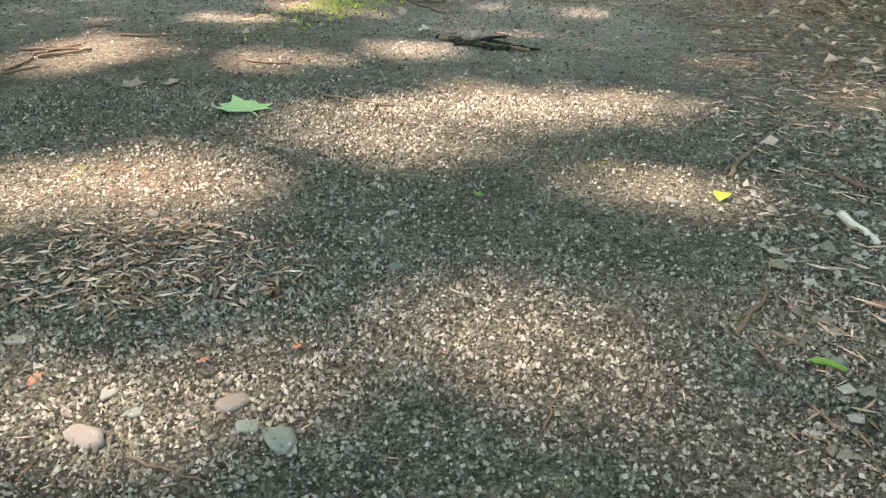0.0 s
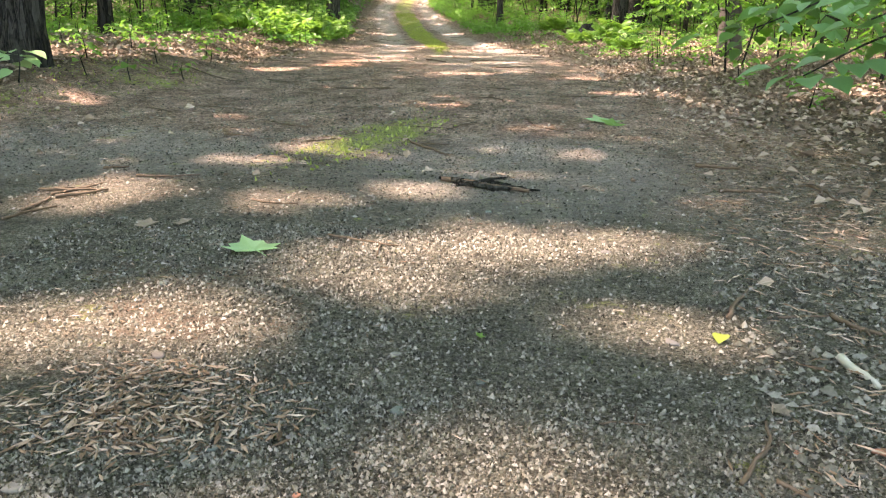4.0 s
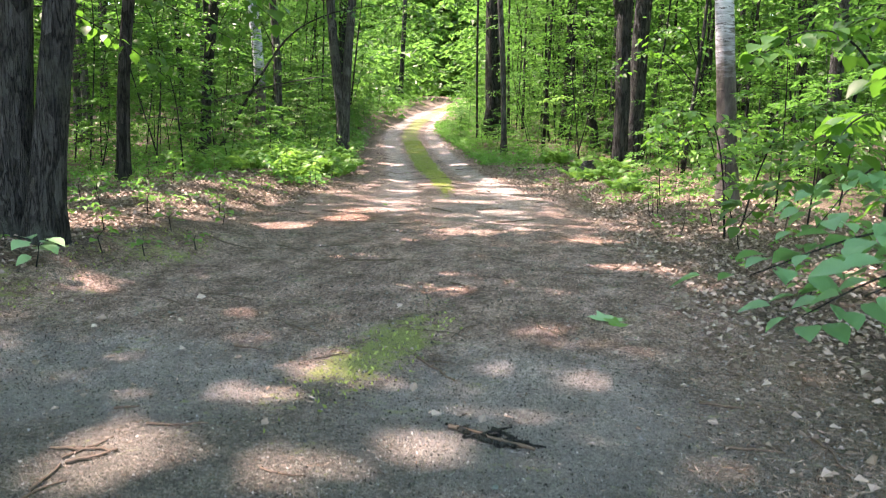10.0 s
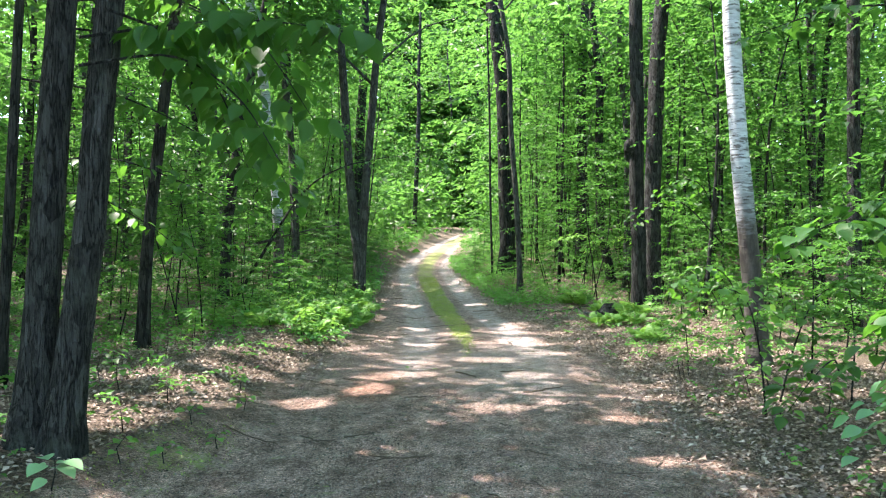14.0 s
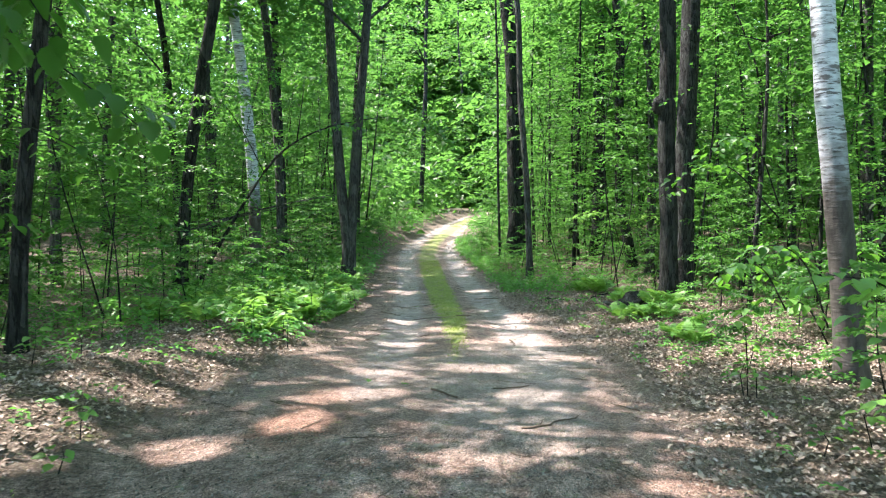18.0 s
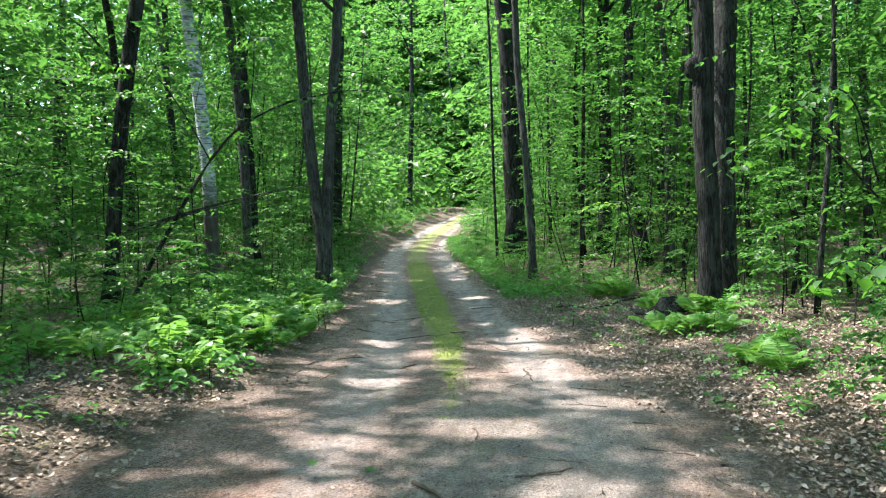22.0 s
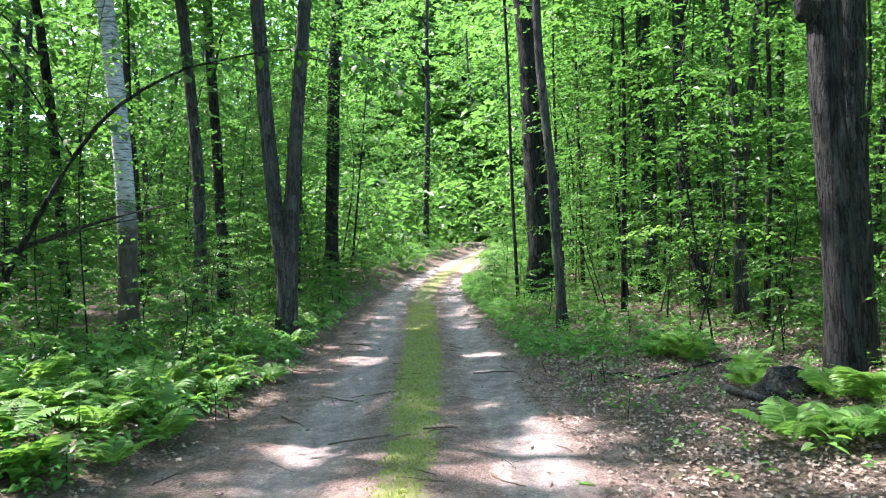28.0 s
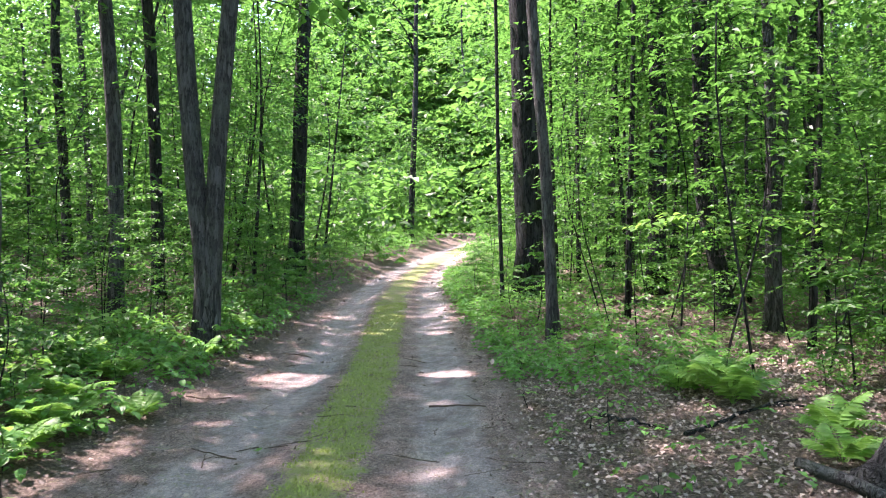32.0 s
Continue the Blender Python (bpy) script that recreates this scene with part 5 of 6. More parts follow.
leafy_branch("maple_branch", "low spreading branch with large green leaves", [(3.0, 8.0, 0.5), (2.7, 7.3, 0.75), (2.4, 6.9, 0.65), (2.1, 6.6, 0.4)], 0.01, 44, 0.15, 5, 0.25, 0.28)
leafy_branch("young_tree", "upright stem of a young roadside maple with few leaves", [G(3.0, 6.0), (3.02, 5.98, 0.8), (3.1, 5.95, 1.7)], 0.016, 34, 0.16, 6)
leafy_branch("hanging_branch", "drooping branch of large dark green leaves", [(-3.2, 4.9, 3.2), (-2.5, 5.0, 3.3), (-1.85, 5.0, 3.3), (-1.1, 5.1, 3.2)], 0.012, 64, 0.19, 7, 1.1, 0.24)
leafy_branch("hanging_branch", "drooping branch of pale green leaves", [(-5.4, 7.2, 3.5), (-4.3, 7.3, 3.3), (-3.2, 7.4, 2.75), (-2.4, 7.4, 2.2)], 0.014, 64, 0.14, 8, 0.9, 0.26)
leafy_branch("hanging_branch", "drooping leafy branch over the track's edge", [(-3.2, 4.9, 3.0), (-2.6, 5.1, 3.1), (-2.1, 5.1, 2.8), (-1.75, 5.1, 2.3)], 0.012, 60, 0.18, 9, 1.0, 0.26)
leafy_branch("hanging_branch", "thin branch of green leaves above the ground", [(-5.4, 7.2, 2.6), (-4.6, 7.6, 2.7), (-3.8, 8.0, 2.4), (-3.2, 8.2, 2.1)], 0.012, 44, 0.12, 10, 0.7, 0.26)
tree("maple_tree", "slender dark maple with hanging branches", [G(-5.6, 7.2), (-5.5, 7.2, 2.5), (-5.4, 7.2, 5)], 0.06, 0.03, DARK, 9, 5, 2.0, 700, 170, 10, 16)
leafy_branch("hanging_branch", "leafy branch reaching over the clearing", [(4.0, 6.8, 3.7), (3.2, 6.6, 3.75), (2.4, 6.5, 3.7), (1.6, 6.5, 3.45)], 0.014, 44, 0.13, 11, 0.5, 0.25)
leafy_branch("maple_branch", "leafy branch of a young maple by the clearing", [(3.1, 6.2, 1.4), (2.7, 6.2, 1.9), (2.3, 6.1, 1.95), (1.9, 6.0, 1.7)], 0.012, 44, 0.16, 31, 0.4, 0.2)
leafy_branch("maple_branch", "leafy branch of a young maple by the clearing", [(3.1, 6.2, 1.2), (3.3, 5.8, 1.75), (3.0, 5.5, 1.8), (2.6, 5.3, 1.5)], 0.012, 44, 0.17, 32, 0.4, 0.22)
leafy_branch("maple_branch", "small sunlit leaves on a roadside sapling", [G(2.3, 8.0), (2.2, 7.9, 0.8), (2.0, 7.7, 1.3), (1.6, 7.5, 1.4)], 0.012, 50, 0.12, 33, 0.3, 0.3, BRIGHT)
leafy_branch("maple_branch", "small leaves on a low roadside sapling", [G(2.6, 8.6), (2.7, 8.4, 0.8), (2.9, 8.3, 1.3), (3.3, 8.2, 1.5)], 0.012, 50, 0.12, 34, 0.3, 0.3)
leafy_branch("hanging_branch", "drooping branch of large green leaves", [(-4.0, 5.9, 3.6), (-3.2, 6.1, 3.5), (-2.6, 6.2, 3.0), (-2.2, 6.2, 2.5)], 0.012, 56, 0.17, 35, 1.0, 0.3)
leafy_branch("hanging_branch", "drooping branch of large green leaves", [(-4.6, 6.9, 4.2), (-3.6, 7.0, 4.2), (-2.9, 7.0, 3.8), (-2.4, 7.0, 3.3)], 0.012, 56, 0.16, 36, 1.0, 0.32)
leafy_branch("hanging_branch", "drooping branch of large dark green leaves", [(-3.0, 4.9, 3.9), (-2.5, 5.3, 3.7), (-2.1, 5.6, 3.3), (-1.75, 5.8, 2.75)], 0.012, 56, 0.19, 40, 1.1, 0.34)
leafy_branch("hanging_branch", "drooping branch of large dark green leaves", [(-3.0, 4.9, 3.4), (-2.7, 5.4, 3.3), (-2.5, 5.8, 2.9), (-2.35, 6.0, 2.3)], 0.012, 52, 0.18, 41, 1.1, 0.34)
leafy_branch("hanging_branch", "drooping branch of green leaves behind an oak", [(-5.4, 7.2, 2.2), (-4.8, 7.4, 2.3), (-4.2, 7.6, 2.0), (-3.7, 7.7, 1.6)], 0.012, 50, 0.14, 37, 0.7, 0.3)
leafy_branch("maple_branch", "sunlit branch of a young maple by the clearing", [(3.1, 6.2, 1.0), (2.75, 5.7, 1.3), (2.4, 5.2, 1.25), (2.1, 4.8, 1.0)], 0.012, 52, 0.17, 38, 0.4, 0.24)
leafy_branch("maple_branch", "sunlit branch of a young maple by the clearing", [(3.1, 6.2, 1.3), (3.3, 6.6, 1.9), (3.2, 7.0, 2.2), (2.9, 7.3, 2.1)], 0.012, 50, 0.16, 39, 0.4, 0.3)
leafy_branch("hobblebush_branch", "broad leaves on a bush branch before a birch", [(3.2, 12.5, 0.6), (2.9, 12.4, 1.35), (2.5, 12.4, 1.55), (1.95, 12.3, 1.2)], 0.012, 40, 0.16, 12, 0.4, 0.2)
leafy_branch("hobblebush_branch", "broad leaves on a low bush branch", [(3.2, 12.5, 0.4), (2.9, 12.3, 0.85), (2.5, 12.2, 0.95), (2.1, 12.2, 0.7)], 0.012, 36, 0.15, 13, 0.4, 0.2, BRIGHT)
leafy_branch("hobblebush_branch", "leafy bush branch standing beside a birch", [(3.3, 12.5, 0.3), (3.4, 12.2, 1.0), (3.3, 11.8, 1.5), (3.1, 11.5, 1.4)], 0.012, 36, 0.15, 14, 0.4, 0.2)
leafy_branch("oak_branch", "sunlit oak branch reaching across a dark trunk", [(3.6, 16.2, 2.0), (2.8, 16.0, 2.8), (2.2, 15.8, 2.75), (1.75, 16.3, 2.35)], 0.014, 70, 0.12, 15, 0.3, 0.3)
leafy_branch("oak_branch", "leafy oak branch above the ferns", [(3.6, 16.2, 2.2), (3.1, 15.6, 3.1), (2.6, 15.3, 3.2), (2.2, 15.2, 2.8)], 0.014, 60, 0.12, 16, 0.4, 0.3)
leafy_branch("maple_branch", "drooping leaves on a low bush", [(3.4, 15.0, 0.6), (3.0, 14.7, 1.2), (2.6, 14.6, 1.25), (2.3, 14.6, 0.9)], 0.012, 40, 0.15, 17, 0.5, 0.2)
leafy_branch("young_tree", "leaning dark stem of a small leafy tree", [G(-8.4, 19.6), (-7.62, 19.5, 1.64), (-6.68, 19.5, 3.1), (-5.98, 19.5, 3.76), (-5.0, 19.5, 4.15), (-4.45, 19.5, 4.08)], 0.05, 60, 0.12, 18, 0.6, 0.35)
leafy_branch("hanging_branch", "drooping leafy branch over the track", [(-5.2, 19.5, 4.12), (-4.0, 19.8, 4.35), (-3.1, 20.2, 4.25), (-2.5, 20.5, 3.8)], 0.014, 110, 0.12, 19, 0.9, 0.4)
leafy_branch("hanging_branch", "leafy branch of a leaning tree", [(-6.68, 19.5, 3.1), (-7.0, 19.0, 4.0), (-7.4, 18.6, 4.6), (-8.2, 18.2, 4.7)], 0.014, 90, 0.12, 20, 0.6, 0.45)
leafy_branch("hanging_branch", "leafy branch of a leaning tree", [(-5.9, 19.5, 3.8), (-5.6, 19.0, 4.6), (-5.4, 18.6, 5.0), (-5.0, 18.2, 4.9)], 0.014, 90, 0.12, 21, 0.6, 0.45)
leafy_branch("hanging_branch", "high leafy branch over the bend", [(-6.1, 26, 6.2), (-5.4, 27, 6.2), (-4.6, 28, 5.8), (-4.0, 28.6, 5.2)], 0.016, 110, 0.13, 22, 0.8, 0.5)
leafy_branch("maple_branch", "flat tier of young maple leaves", [(1.9, 27.6, 1.2), (1.5, 27.2, 2.4), (0.9, 26.8, 2.5), (0.3, 26.5, 2.3)], 0.014, 80, 0.14, 23, 0.15, 0.4, BRIGHT)
leafy_branch("maple_branch", "flat tier of young maple leaves", [(1.9, 27.6, 1.2), (2.2, 27.0, 2.3), (2.6, 26.6, 2.4), (3.2, 26.4, 2.2)], 0.014, 70, 0.14, 24, 0.15, 0.4, BRIGHT)
for k, (z, dx) in enumerate(((2.0, 0.0), (1.85, -0.4), (2.1, 0.5))):
    ob = new("dead_branch", build("dead_branch", *tube(bend([(-8.6 + dx, 20.1, z - 0.12), (-6.5 + dx, 20.0, z + 0.38), (-4.95 + dx, 20.0, z + 0.62)], 12), np.linspace(0.022 - 0.005 * k, 0.004, 12), 6, 0.05, k), MAPLE, True))
    tagged(ob, "bare grey dead branch caught in the undergrowth", "branch")

HERBS = [(-3.05, 4.45, 0.2, 8, 0.15, 0), (-3.3, 4.2, 0.12, 5, 0.07, 0), (-2.95, 5.1, 0.22, 9, 0.08, 1), (-3.3, 5.7, 0.2, 9, 0.08, 1), (-3.26, 7.94, 0.25, 12, 0.09, 1), (2.0, 11.1, 0.3, 10, 0.1, 1), (2.4, 12.85, 0.35, 12, 0.12, 1), (2.0, 8.8, 0.22, 8, 0.09, 0), (2.3, 7.4, 0.3, 10, 0.11, 1), (2.2, 5.1, 0.18, 7, 0.08, 1)]
HERBS += [(-2.75, 5.35, 0.16, 8, 0.08, 1), (-2.6, 5.95, 0.15, 8, 0.08, 1), (-3.0, 6.3, 0.2, 9, 0.09, 1), (-3.5, 6.8, 0.22, 10, 0.09, 1), (-4.3, 7.3, 0.25, 10, 0.1, 1), (-2.9, 7.2, 0.15, 8, 0.08, 1), (-4.9, 9.0, 0.25, 10, 0.1, 1)]
HERBS += [(-4.0, 13.8, 0.45, 14, 0.15, 1), (-4.5, 13.85, 0.5, 15, 0.16, 1), (-5.55, 13.05, 0.5, 14, 0.15, 1), (-5.0, 14.5, 0.5, 15, 0.16, 1), (-4.6, 15.2, 0.45, 14, 0.15, 1), (-5.4, 15.4, 0.55, 15, 0.17, 1), (-4.2, 13.1, 0.35, 12, 0.13, 1), (-4.9, 13.2, 0.45, 13, 0.15, 1), (-6.2, 13.6, 0.6, 15, 0.15, 1), (-5.9, 12.2, 0.4, 12, 0.13, 1)]
for k, (x, y, tall, n, leaf, bright) in enumerate(HERBS):
    seedling(x, y, tall, n, leaf, k, bool(bright), "pale broad-leaved seedling at the foot of an oak" if k == 0 else "leafy green seedling on the forest floor", PALE_BROAD if k == 0 else None)
r_ = np.random.default_rng(77)
for k in range(80):
    y = r_.uniform(6, 30)
    left = r_.uniform() < 0.72
    b = r_.uniform(0.15, 2.4) + (1.6 if left and y < 13 else 0)
    x = float(centre(y) - half_left(y) - b) if left else float(centre(y) + half_right(y) + b)
    seedling(x, y, r_.uniform(0.12, 0.45), int(r_.integers(6, 12)), r_.uniform(0.07, 0.13), 100 + k, r_.uniform() < 0.65)
for k in range(30):
    y = r_.uniform(13.5, 29)
    x = float(centre(y) - half_left(y)) - r_.uniform(0.8, 3.0)
    seedling(x, y, r_.uniform(0.25, 0.6), int(r_.integers(12, 17)), r_.uniform(0.12, 0.16), 200 + k, r_.uniform() < 0.7, "tall leafy green plant on the verge")
seedling(-0.3, 25.2, 0.5, 10, 0.2, 60, True, "yellow-green seedling standing at the edge of the track")


# ---- single sticks, stones and leaves on the ground ----
PALE = speckled("bleached_wood", [(0.2, (0.3, 0.28, 0.24)), (1.0, (0.55, 0.53, 0.48))], 30, island=False)


def stick(x0, y0, x1, y1, thick, seed, label="thin brown twig lying on the ground", mat=None, name="twig", forks=1):
    r = np.random.default_rng(900 + seed)
    a, b = np.array([x0, y0]), np.array([x1, y1])
    d = b - a
    n = np.array([-d[1], d[0]])
    t = np.linspace(0, 1, 9)
    xy = a + d * t[:, None] + n * (r.normal() * 0.06 * np.sin(t * 3.14) + 0.02 * r.normal(size=9))[:, None]
    line = np.stack([xy[:, 0], xy[:, 1], height(xy[:, 0], xy[:, 1]) + thick * (0.75 + (0.1 if name == "stick" else 0.5) * r.uniform(size=9))], -1)
    foot = line[0].copy()
    pieces = [tube(line - foot, thick * np.linspace(1, 0.55, 9), 6, 0.08, seed)]
    for _ in range(forks):
        i = r.integers(2, 7)
        e = line[i] - foot + np.array([*(d * 0.25 + n * r.normal() * 0.3), thick * 0.6])
        pieces.append(tube([line[i] - foot, (line[i] - foot + e) / 2 + [0, 0, thick * 0.4], e], [thick * 0.6, thick * 0.5, thick * 0.3], 5))
    ob = new(name, build(name, *join(pieces), mat or TWIG, True))
    ob.location = foot
    return tagged(ob, label, name)


STICKS = [(0.04, 2.45, 0.36, 2.29, 0.011), (-0.17, 1.6, 0.04, 1.53, 0.004), (1.04, 2.89, 1.21, 2.85, 0.009), (-1.27, 1.99, -1.04, 2.01, 0.006), (-1.15, 1.89, -1.04, 2.01, 0.007), (-1.06, 2.24, -0.84, 2.29, 0.005), (-1.13, 1.61, -1.08, 1.78, 0.005), (-1.27, 2.38, -1.18, 2.41, 0.006), (-1.15, 3.28, -1.0, 3.25, 0.007), (-0.52, 1.96, -0.36, 1.93, 0.004), (1.04, 2.44, 1.24, 2.41, 0.007), (1.39, 2.57, 1.39, 2.31, 0.007), (0.79, 1.16, 0.87, 1.35, 0.006), (1.0, 1.22, 1.06, 1.12, 0.006), (0.86, 1.18, 1.0, 1.22, 0.003), (0.655, 0.554, 0.738, 0.723, 0.004), (0.703, 0.564, 0.735, 0.529, 0.004), (0.486, 0.69, 0.554, 0.698, 0.002)]
STICKS2 = [(0.407, 0.327, 0.427, 0.429, 0.002), (0.815, 1.67, 0.92, 1.69, 0.003), (-0.023, 0.239, 0.088, 0.218, 0.002), (-1.18, 1.92, -1.11, 2.11, 0.005), (-1.14, 1.7, -1.16, 1.88, 0.006), (-0.283, 0.736, -0.212, 0.701, 0.003), (-1.22, 10.82, -0.9, 10.47, 0.014), (-0.17, 9.32, 0.29, 9.92, 0.01), (-2.83, 6.52, -2.2, 6.33, 0.007), (-2.12, 6.69, -1.7, 6.24, 0.006), (0.35, 14.0, 0.5, 13.73, 0.01), (-0.74, 15.35, -0.57, 14.56, 0.01), (-5.19, 22.9, -4.65, 22.95, 0.012), (-3.83, 19.22, -3.39, 18.77, 0.01), (-2.9, 18.1, -2.35, 18.3, 0.009), (-2.08, 18.6, -1.77, 18.8, 0.01), (-1.2, 17.06, -0.92, 16.84, 0.008), (-5.5, 26.65, -4.94, 26.46, 0.014), (-2.24, 23.05, -1.58, 23.0, 0.013)]
for k, q in enumerate(((0.08, 2.42, 0.3, 2.3, 0.012), (0.16, 2.38, 0.34, 2.36, 0.009), (0.2, 2.46, 0.3, 2.36, 0.008), (0.1, 2.36, 0.24, 2.4, 0.007), (0.22, 2.3, 0.4, 2.33, 0.007), (0.02, 2.47, 0.12, 2.44, 0.006))):
    stick(*q, 700 + k, "dark broken branch lying on the gravel", DARK, "twig", 1)
for k, q in enumerate(STICKS + STICKS2):
    stick(*q, k, "dark broken branch lying on the gravel" if q[4] > 0.0085 else "thin brown twig lying on the ground", None, "twig", k % 2)
stick(0.93, 0.985, 0.95, 0.87, 0.0085, 221, "short bleached white stick on the gravel", PALE, "stick", 0)
for k in range(120):
    y = r_.uniform(2.5, 27)
    x = float(centre(y)) + r_.uniform(-1.25, 1.2) * float(half_left(y))
    a, d = r_.uniform(0, 6.28), r_.uniform(0.12, 0.5)
    stick(x, y, x + d * math.cos(a), y + d * math.sin(a), r_.uniform(0.003, 0.008), 300 + k, "thin brown twig lying on the ground")
for k, (q, label) in enumerate((((0.93, 20.14, 1.75, 18.3, 0.05), "fallen grey branch half buried in dead leaves"), ((0.4, 21.28, 1.55, 22.34, 0.022), "fallen bare branch among dead leaves"), ((-0.35, 22.28, 0.24, 21.44, 0.02), "fallen dark branch at the edge of the track"), ((1.5, 20.5, 2.6, 19.8, 0.03), "fallen mossy branch at an oak's foot"))):
    stick(*q, 600 + k, label, DARK if k else MAPLE, "log", 1)

STONE_MATS = [speckled("stone_%s" % w, [(0.2, tuple(v * 0.6 for v in c)), (0.9, c)], 90, 0.75, 0.002, False) for w, c in (("grey", (0.22, 0.215, 0.2)), ("blue", (0.15, 0.18, 0.17)), ("pale", (0.17, 0.16, 0.152)), ("red", (0.36, 0.17, 0.12)), ("dark", (0.14, 0.135, 0.135)))]


def stone(x, y, w, kind, seed):
    r = np.random.default_rng(1000 + seed)
    bm = bmesh.new()
    bmesh.ops.create_icosphere(bm, subdivisions=2, radius=1)
    k = r.uniform(0.6, 0.95)
    for v in bm.verts:
        q = 1 + 0.5 * noise.noise(v.co * 1.1 + Vector((seed * 3.1, 0, 0))) + 0.1 * noise.noise(v.co * 3 + Vector((0, seed * 2.7, 0)))
        v.co = Vector((v.co.x * w * 0.5 * q, v.co.y * w * 0.5 * k * q, min(v.co.z * w * 0.2 * q, w * 0.085)))
    for f in bm.faces:
        f.smooth = True
    me = bpy.data.meshes.new("stone")
    bm.to_mesh(me), bm.free()
    me.materials.append(STONE_MATS[kind])
    ob = new("stone", me)
    ob.matrix_basis = pose(x, y, float(height(x, y)) + w * 0.02, 0, 0, r.uniform(0, 360))
    word = ("grey", "blue-grey", "pale", "reddish", "dark")[kind]
    return tagged(ob, "rounded %s stone set in the gravel track" % word, "stone", "stones in the gravel")


STONES = [(0.053, 0.344, 0.042, 2), (0.086, 0.306, 0.03, 1), (0.126, 0.291, 0.045, 1), (-0.073, 0.519, 0.032, 0), (-0.055, 0.553, 0.022, 1), (-0.08, 0.265, 0.052, 2), (-0.012, 0.42, 0.015, 3), (0.765, 0.514, 0.036, 1), (0.774, 0.634, 0.02, 0), (0.643, 1.02, 0.034, 4), (0.874, 0.662, 0.03, 3), (-0.055, 0.426, 0.02, 2), (-0.192, 0.354, 0.026, 3), (0.093, 0.466, 0.012, 3), (-0.048, 0.312, 0.022, 1), (0.043, 0.47, 0.02, 0), (0.622, 0.471, 0.012, 2), (-0.269, 0.821, 0.03, 2), (0.046, 0.596, 0.022, 0), (0.754, 0.645, 0.018, 3), (-0.093, 0.341, 0.026, 0), (0.82, 0.6, 0.02, 2), (0.84, 0.72, 0.018, 0)]
for k, q in enumerate(STONES):
    stone(*q, k)
for k in range(70):
    y = 0.25 + 7 * r_.uniform() ** 1.5
    stone(r_.uniform(-1.0 - 0.25 * y, 1.0 + 0.12 * y), y, r_.uniform(0.012, 0.03), int(r_.choice([0, 0, 1, 2, 4])), 50 + k)


def boulder(x, y, wide, tall, seed):
    """A dark half-buried rock with a rough, rounded back."""
    bm = bmesh.new()
    bmesh.ops.create_icosphere(bm, subdivisions=4, radius=1)
    for v in bm.verts:
        q = 1 + 0.35 * noise.noise(v.co * 1.3 + Vector((seed, 0, 0))) + 0.12 * noise.noise(v.co * 4 + Vector((0, seed, 0)))
        v.co = Vector((v.co.x * wide * 0.5 * q, v.co.y * wide * 0.4 * q, v.co.z * tall * q))
    for f in bm.faces:
        f.smooth = True
    me = bpy.data.meshes.new("boulder")
    bm.to_mesh(me), bm.free()
    me.materials.append(DARK)
    ob = new("boulder", me)
    ob.location = (x, y, float(height(x, y)) - 0.05)
    return tagged(ob, "dark weathered boulder half buried at an oak's foot", "boulder")


boulder(1.62, 19.75, 0.75, 0.3, 3.7)


def maple_leaf_mesh(name, mat, lobes=5):
    """A flat lobed leaf, one across, gently cupped."""
    pts = []
    for i in range(lobes):
        a = math.radians(-120 + 240 * i / (lobes - 1))
        big = (0.44, 0.56, 0.5, 0.62, 0.5, 0.56, 0.44)[i % 7]
        pts.append((math.sin(a) * big, math.cos(a) * big))
        if i < lobes - 1:
            b = a + math.radians(120 / (lobes - 1))
            pts.append((math.sin(b) * 0.36, math.cos(b) * 0.36))
    pts.append((0, -0.1))
    v = np.array([(0, 0, 0.01)] + [(x, y, 0.16 * (x * x + y * y) + 0.03 * math.sin(9 * x + 4 * y)) for x, y in pts])
    n = len(pts)
    f = np.array([(0, 1 + (i + 1) % n, 1 + i) for i in range(n)])
    s_, g = tube([(0, -0.1, 0.01), (0.03, -0.3, 0.03), (0.06, -0.5, 0.02)], [0.012, 0.01, 0.008], 4)
    return build(name, *join([(v, [f]), (s_, g)]), mat)


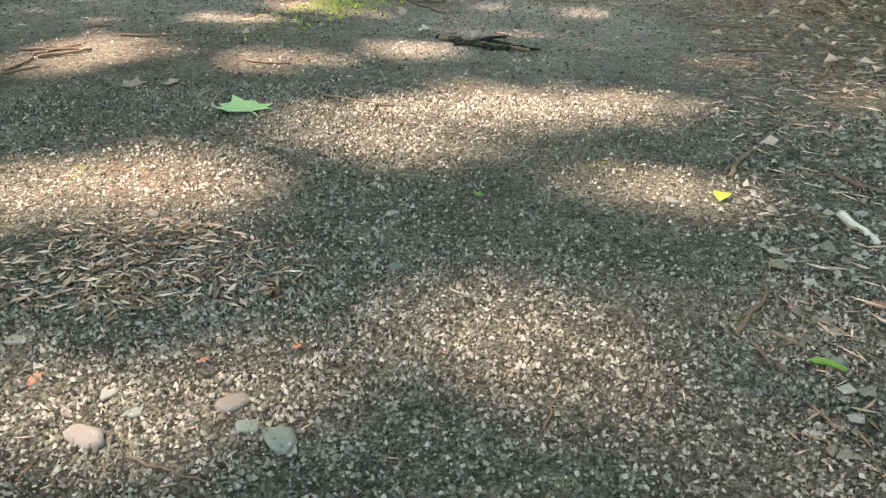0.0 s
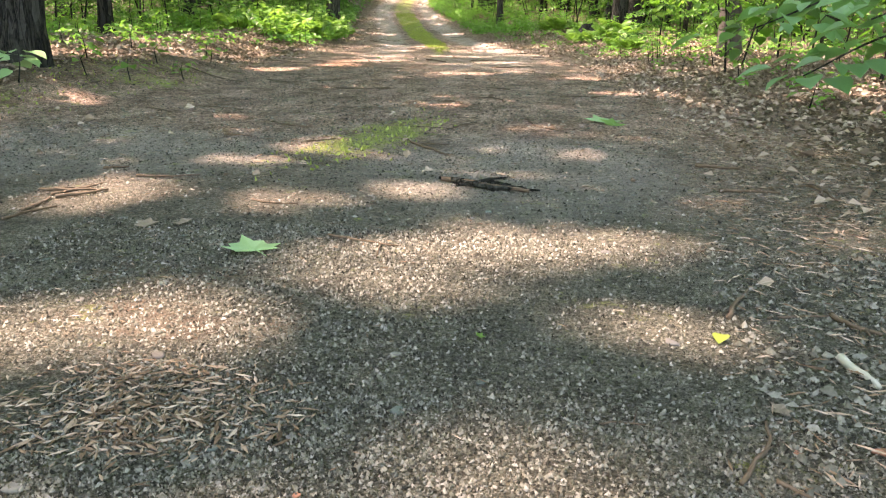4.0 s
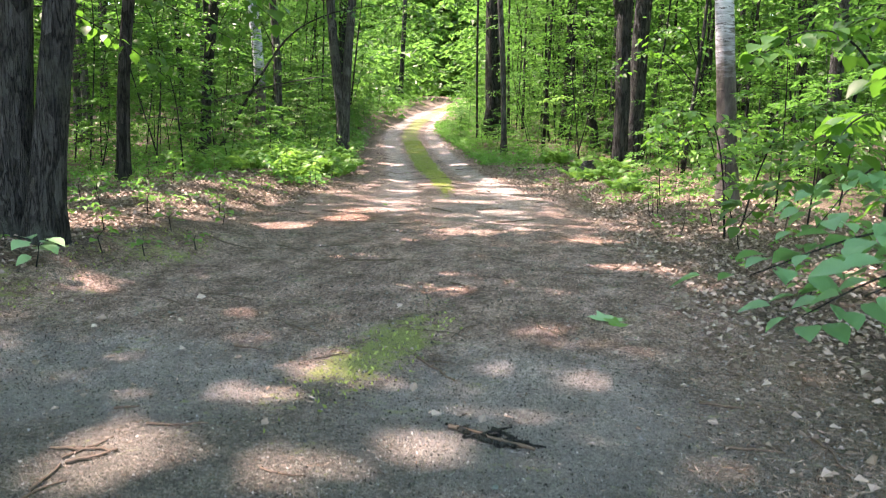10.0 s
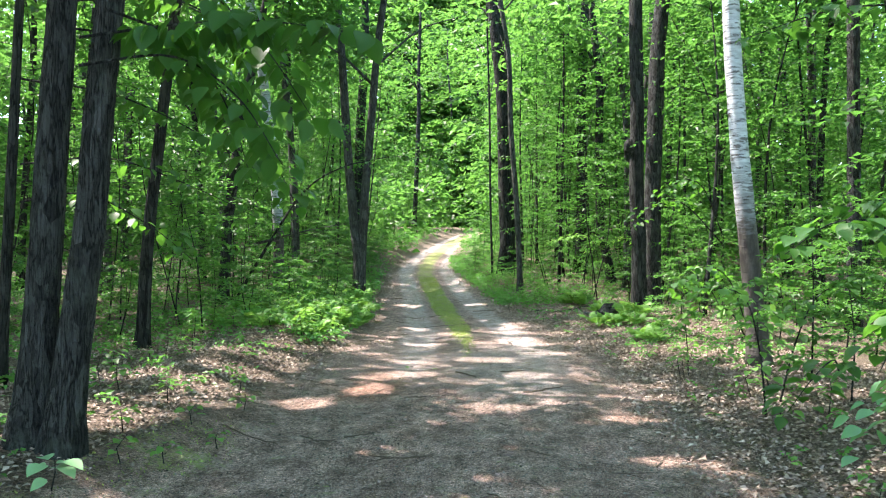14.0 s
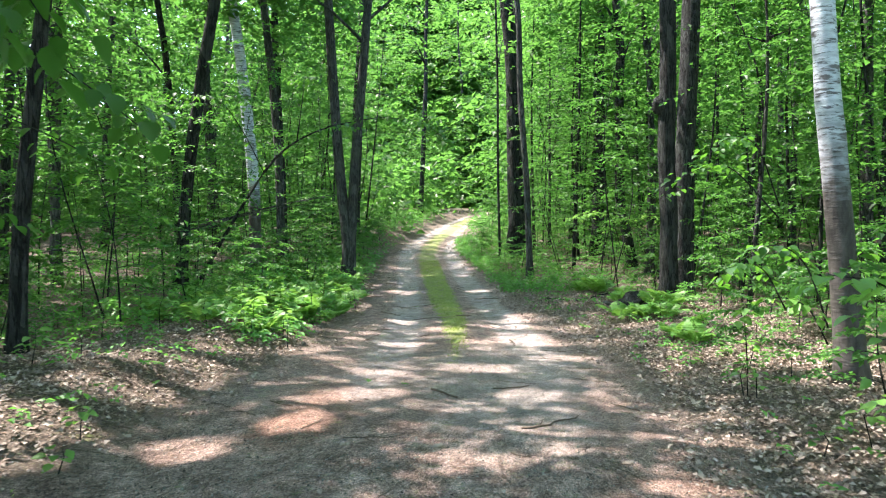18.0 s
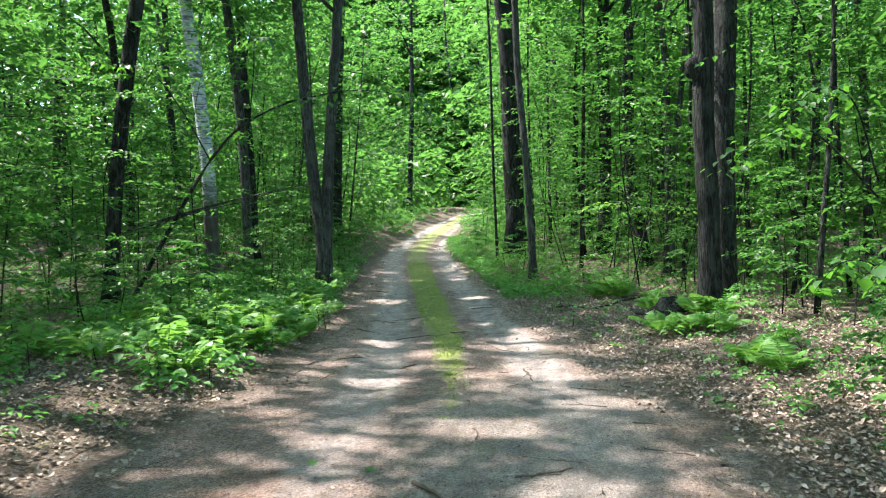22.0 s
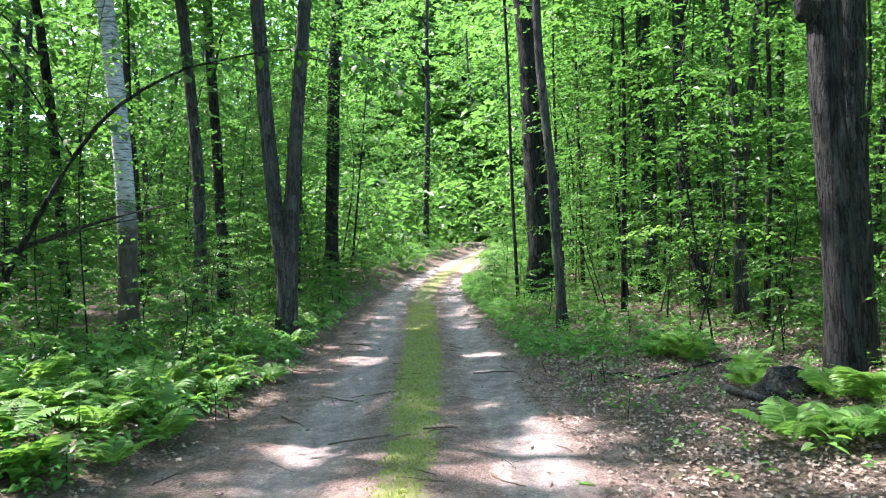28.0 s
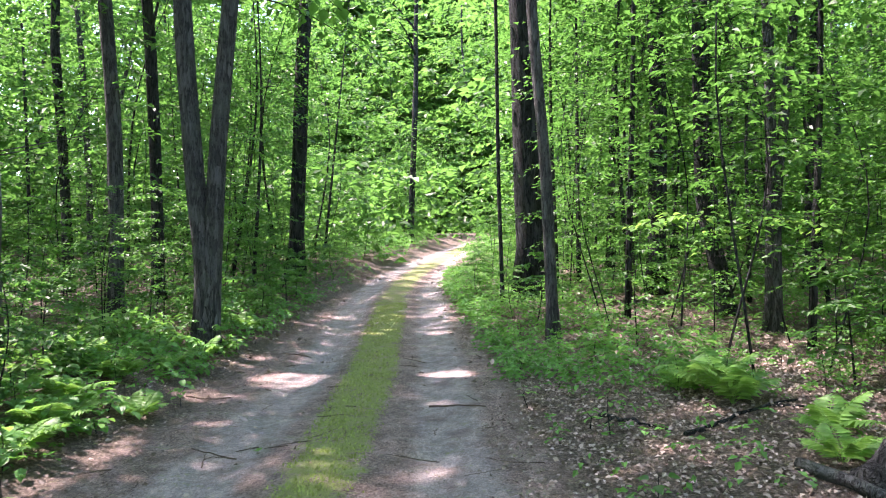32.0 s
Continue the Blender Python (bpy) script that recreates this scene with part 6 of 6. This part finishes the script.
MINT_LEAF = maple_leaf_mesh("fallen_leaf", MINT, 7)
GREEN_LEAF = maple_leaf_mesh("fallen_leaf", FERN)
PALE_LEAF = maple_leaf_mesh("fallen_leaf", LITTER)
YELLOW = leaf_material("yellow_leaf", (0.2, 0.27, 0.05), (0.28, 0.35, 0.07), (0.25, 0.3, 0.06), 0.3)
YELLOW_LEAF = broad_leaf(1.0, 0.8, 30, YELLOW)
for k, (x, y, q, me, label) in enumerate(((-0.32, 1.43, 0.145, MINT_LEAF, "pale green maple leaf lying on the gravel"), (0.78, 4.32, 0.24, MINT_LEAF, "fresh green leaf spray lying on the track"), (0.84, 4.25, 0.16, GREEN_LEAF, "fresh green leaf lying on the track"), (0.745, 1.06, 0.042, YELLOW_LEAF, "small yellow-green leaf on the gravel"), (0.29, 0.98, 0.025, GREEN_LEAF, "tiny green leaf on the gravel"), (-0.49, 16.84, 0.14, GREEN_LEAF, "green leaf lying on the track"), (-3.34, 20.79, 0.1, GREEN_LEAF, "green leaf lying in the rut"), (-2.0, 11.2, 0.1, GREEN_LEAF, "green leaf lying on the track"), (-1.55, 11.07, 0.1, GREEN_LEAF, "green leaf lying on the track"), (-4.03, 21.96, 0.12, PALE_LEAF, "dry brown leaf lying in the rut"), (-0.7, 1.62, 0.07, PALE_LEAF, "dry pale leaf on the gravel"), (1.08, 8.27, 0.12, PALE_LEAF, "dry pale leaf on the track"), (-0.05, 7.06, 0.1, PALE_LEAF, "dry pale leaf on the track"), (0.62, 8.48, 0.12, PALE_LEAF, "dry pale leaf on the track"), (-0.78, 8.69, 0.1, PALE_LEAF, "dry pale leaf on the track"), (0.76, 0.76, 0.045, PALE_LEAF, "crumpled tan leaf beside twigs"), (-0.62, 1.66, 0.06, PALE_LEAF, "dry pale leaf on the gravel"), (-4.36, 19.0, 0.1, GREEN_LEAF, "green leaf lying on the track"))):
    ob = new("fallen_leaf", me)
    ob.matrix_basis = Matrix.LocRotScale((x, y, float(height(x, y)) + 0.008), Euler((r_.normal() * 0.12, r_.normal() * 0.12, r_.uniform(0, 6.28))), (q, q, q))
    tagged(ob, label, "leaf")
stem = new("green_stem", build("green_stem", *tube(bend([(-0.02, 0.007, 0.005), (0, 0, 0.007), (0.02, -0.009, 0.004)], 7), [0.002, 0.004, 0.0048, 0.005, 0.0045, 0.004, 0.002], 8), FERN, True))
stem.location = G(0.752, 0.494)
tagged(stem, "short piece of curled green stem on the gravel", "stem")
knot_bm = bmesh.new()
bmesh.ops.create_icosphere(knot_bm, subdivisions=3, radius=0.17)
for v in knot_bm.verts:
    v.co *= 1 + 0.35 * noise.noise(v.co * 9)
    v.co.z *= 1.3
for f in knot_bm.faces:
    f.smooth = True
knot_me = bpy.data.meshes.new("knot")
knot_bm.to_mesh(knot_me), knot_bm.free()
knot_me.materials.append(DARK)
KNOTTY = [o for o in bpy.data.objects if o.get("label") == "old dark oak with a knotted trunk"][0]
part("knot", knot_me, KNOTTY, "swollen dark burl").location = (2.2 - 2.44, -0.03, 4.35)
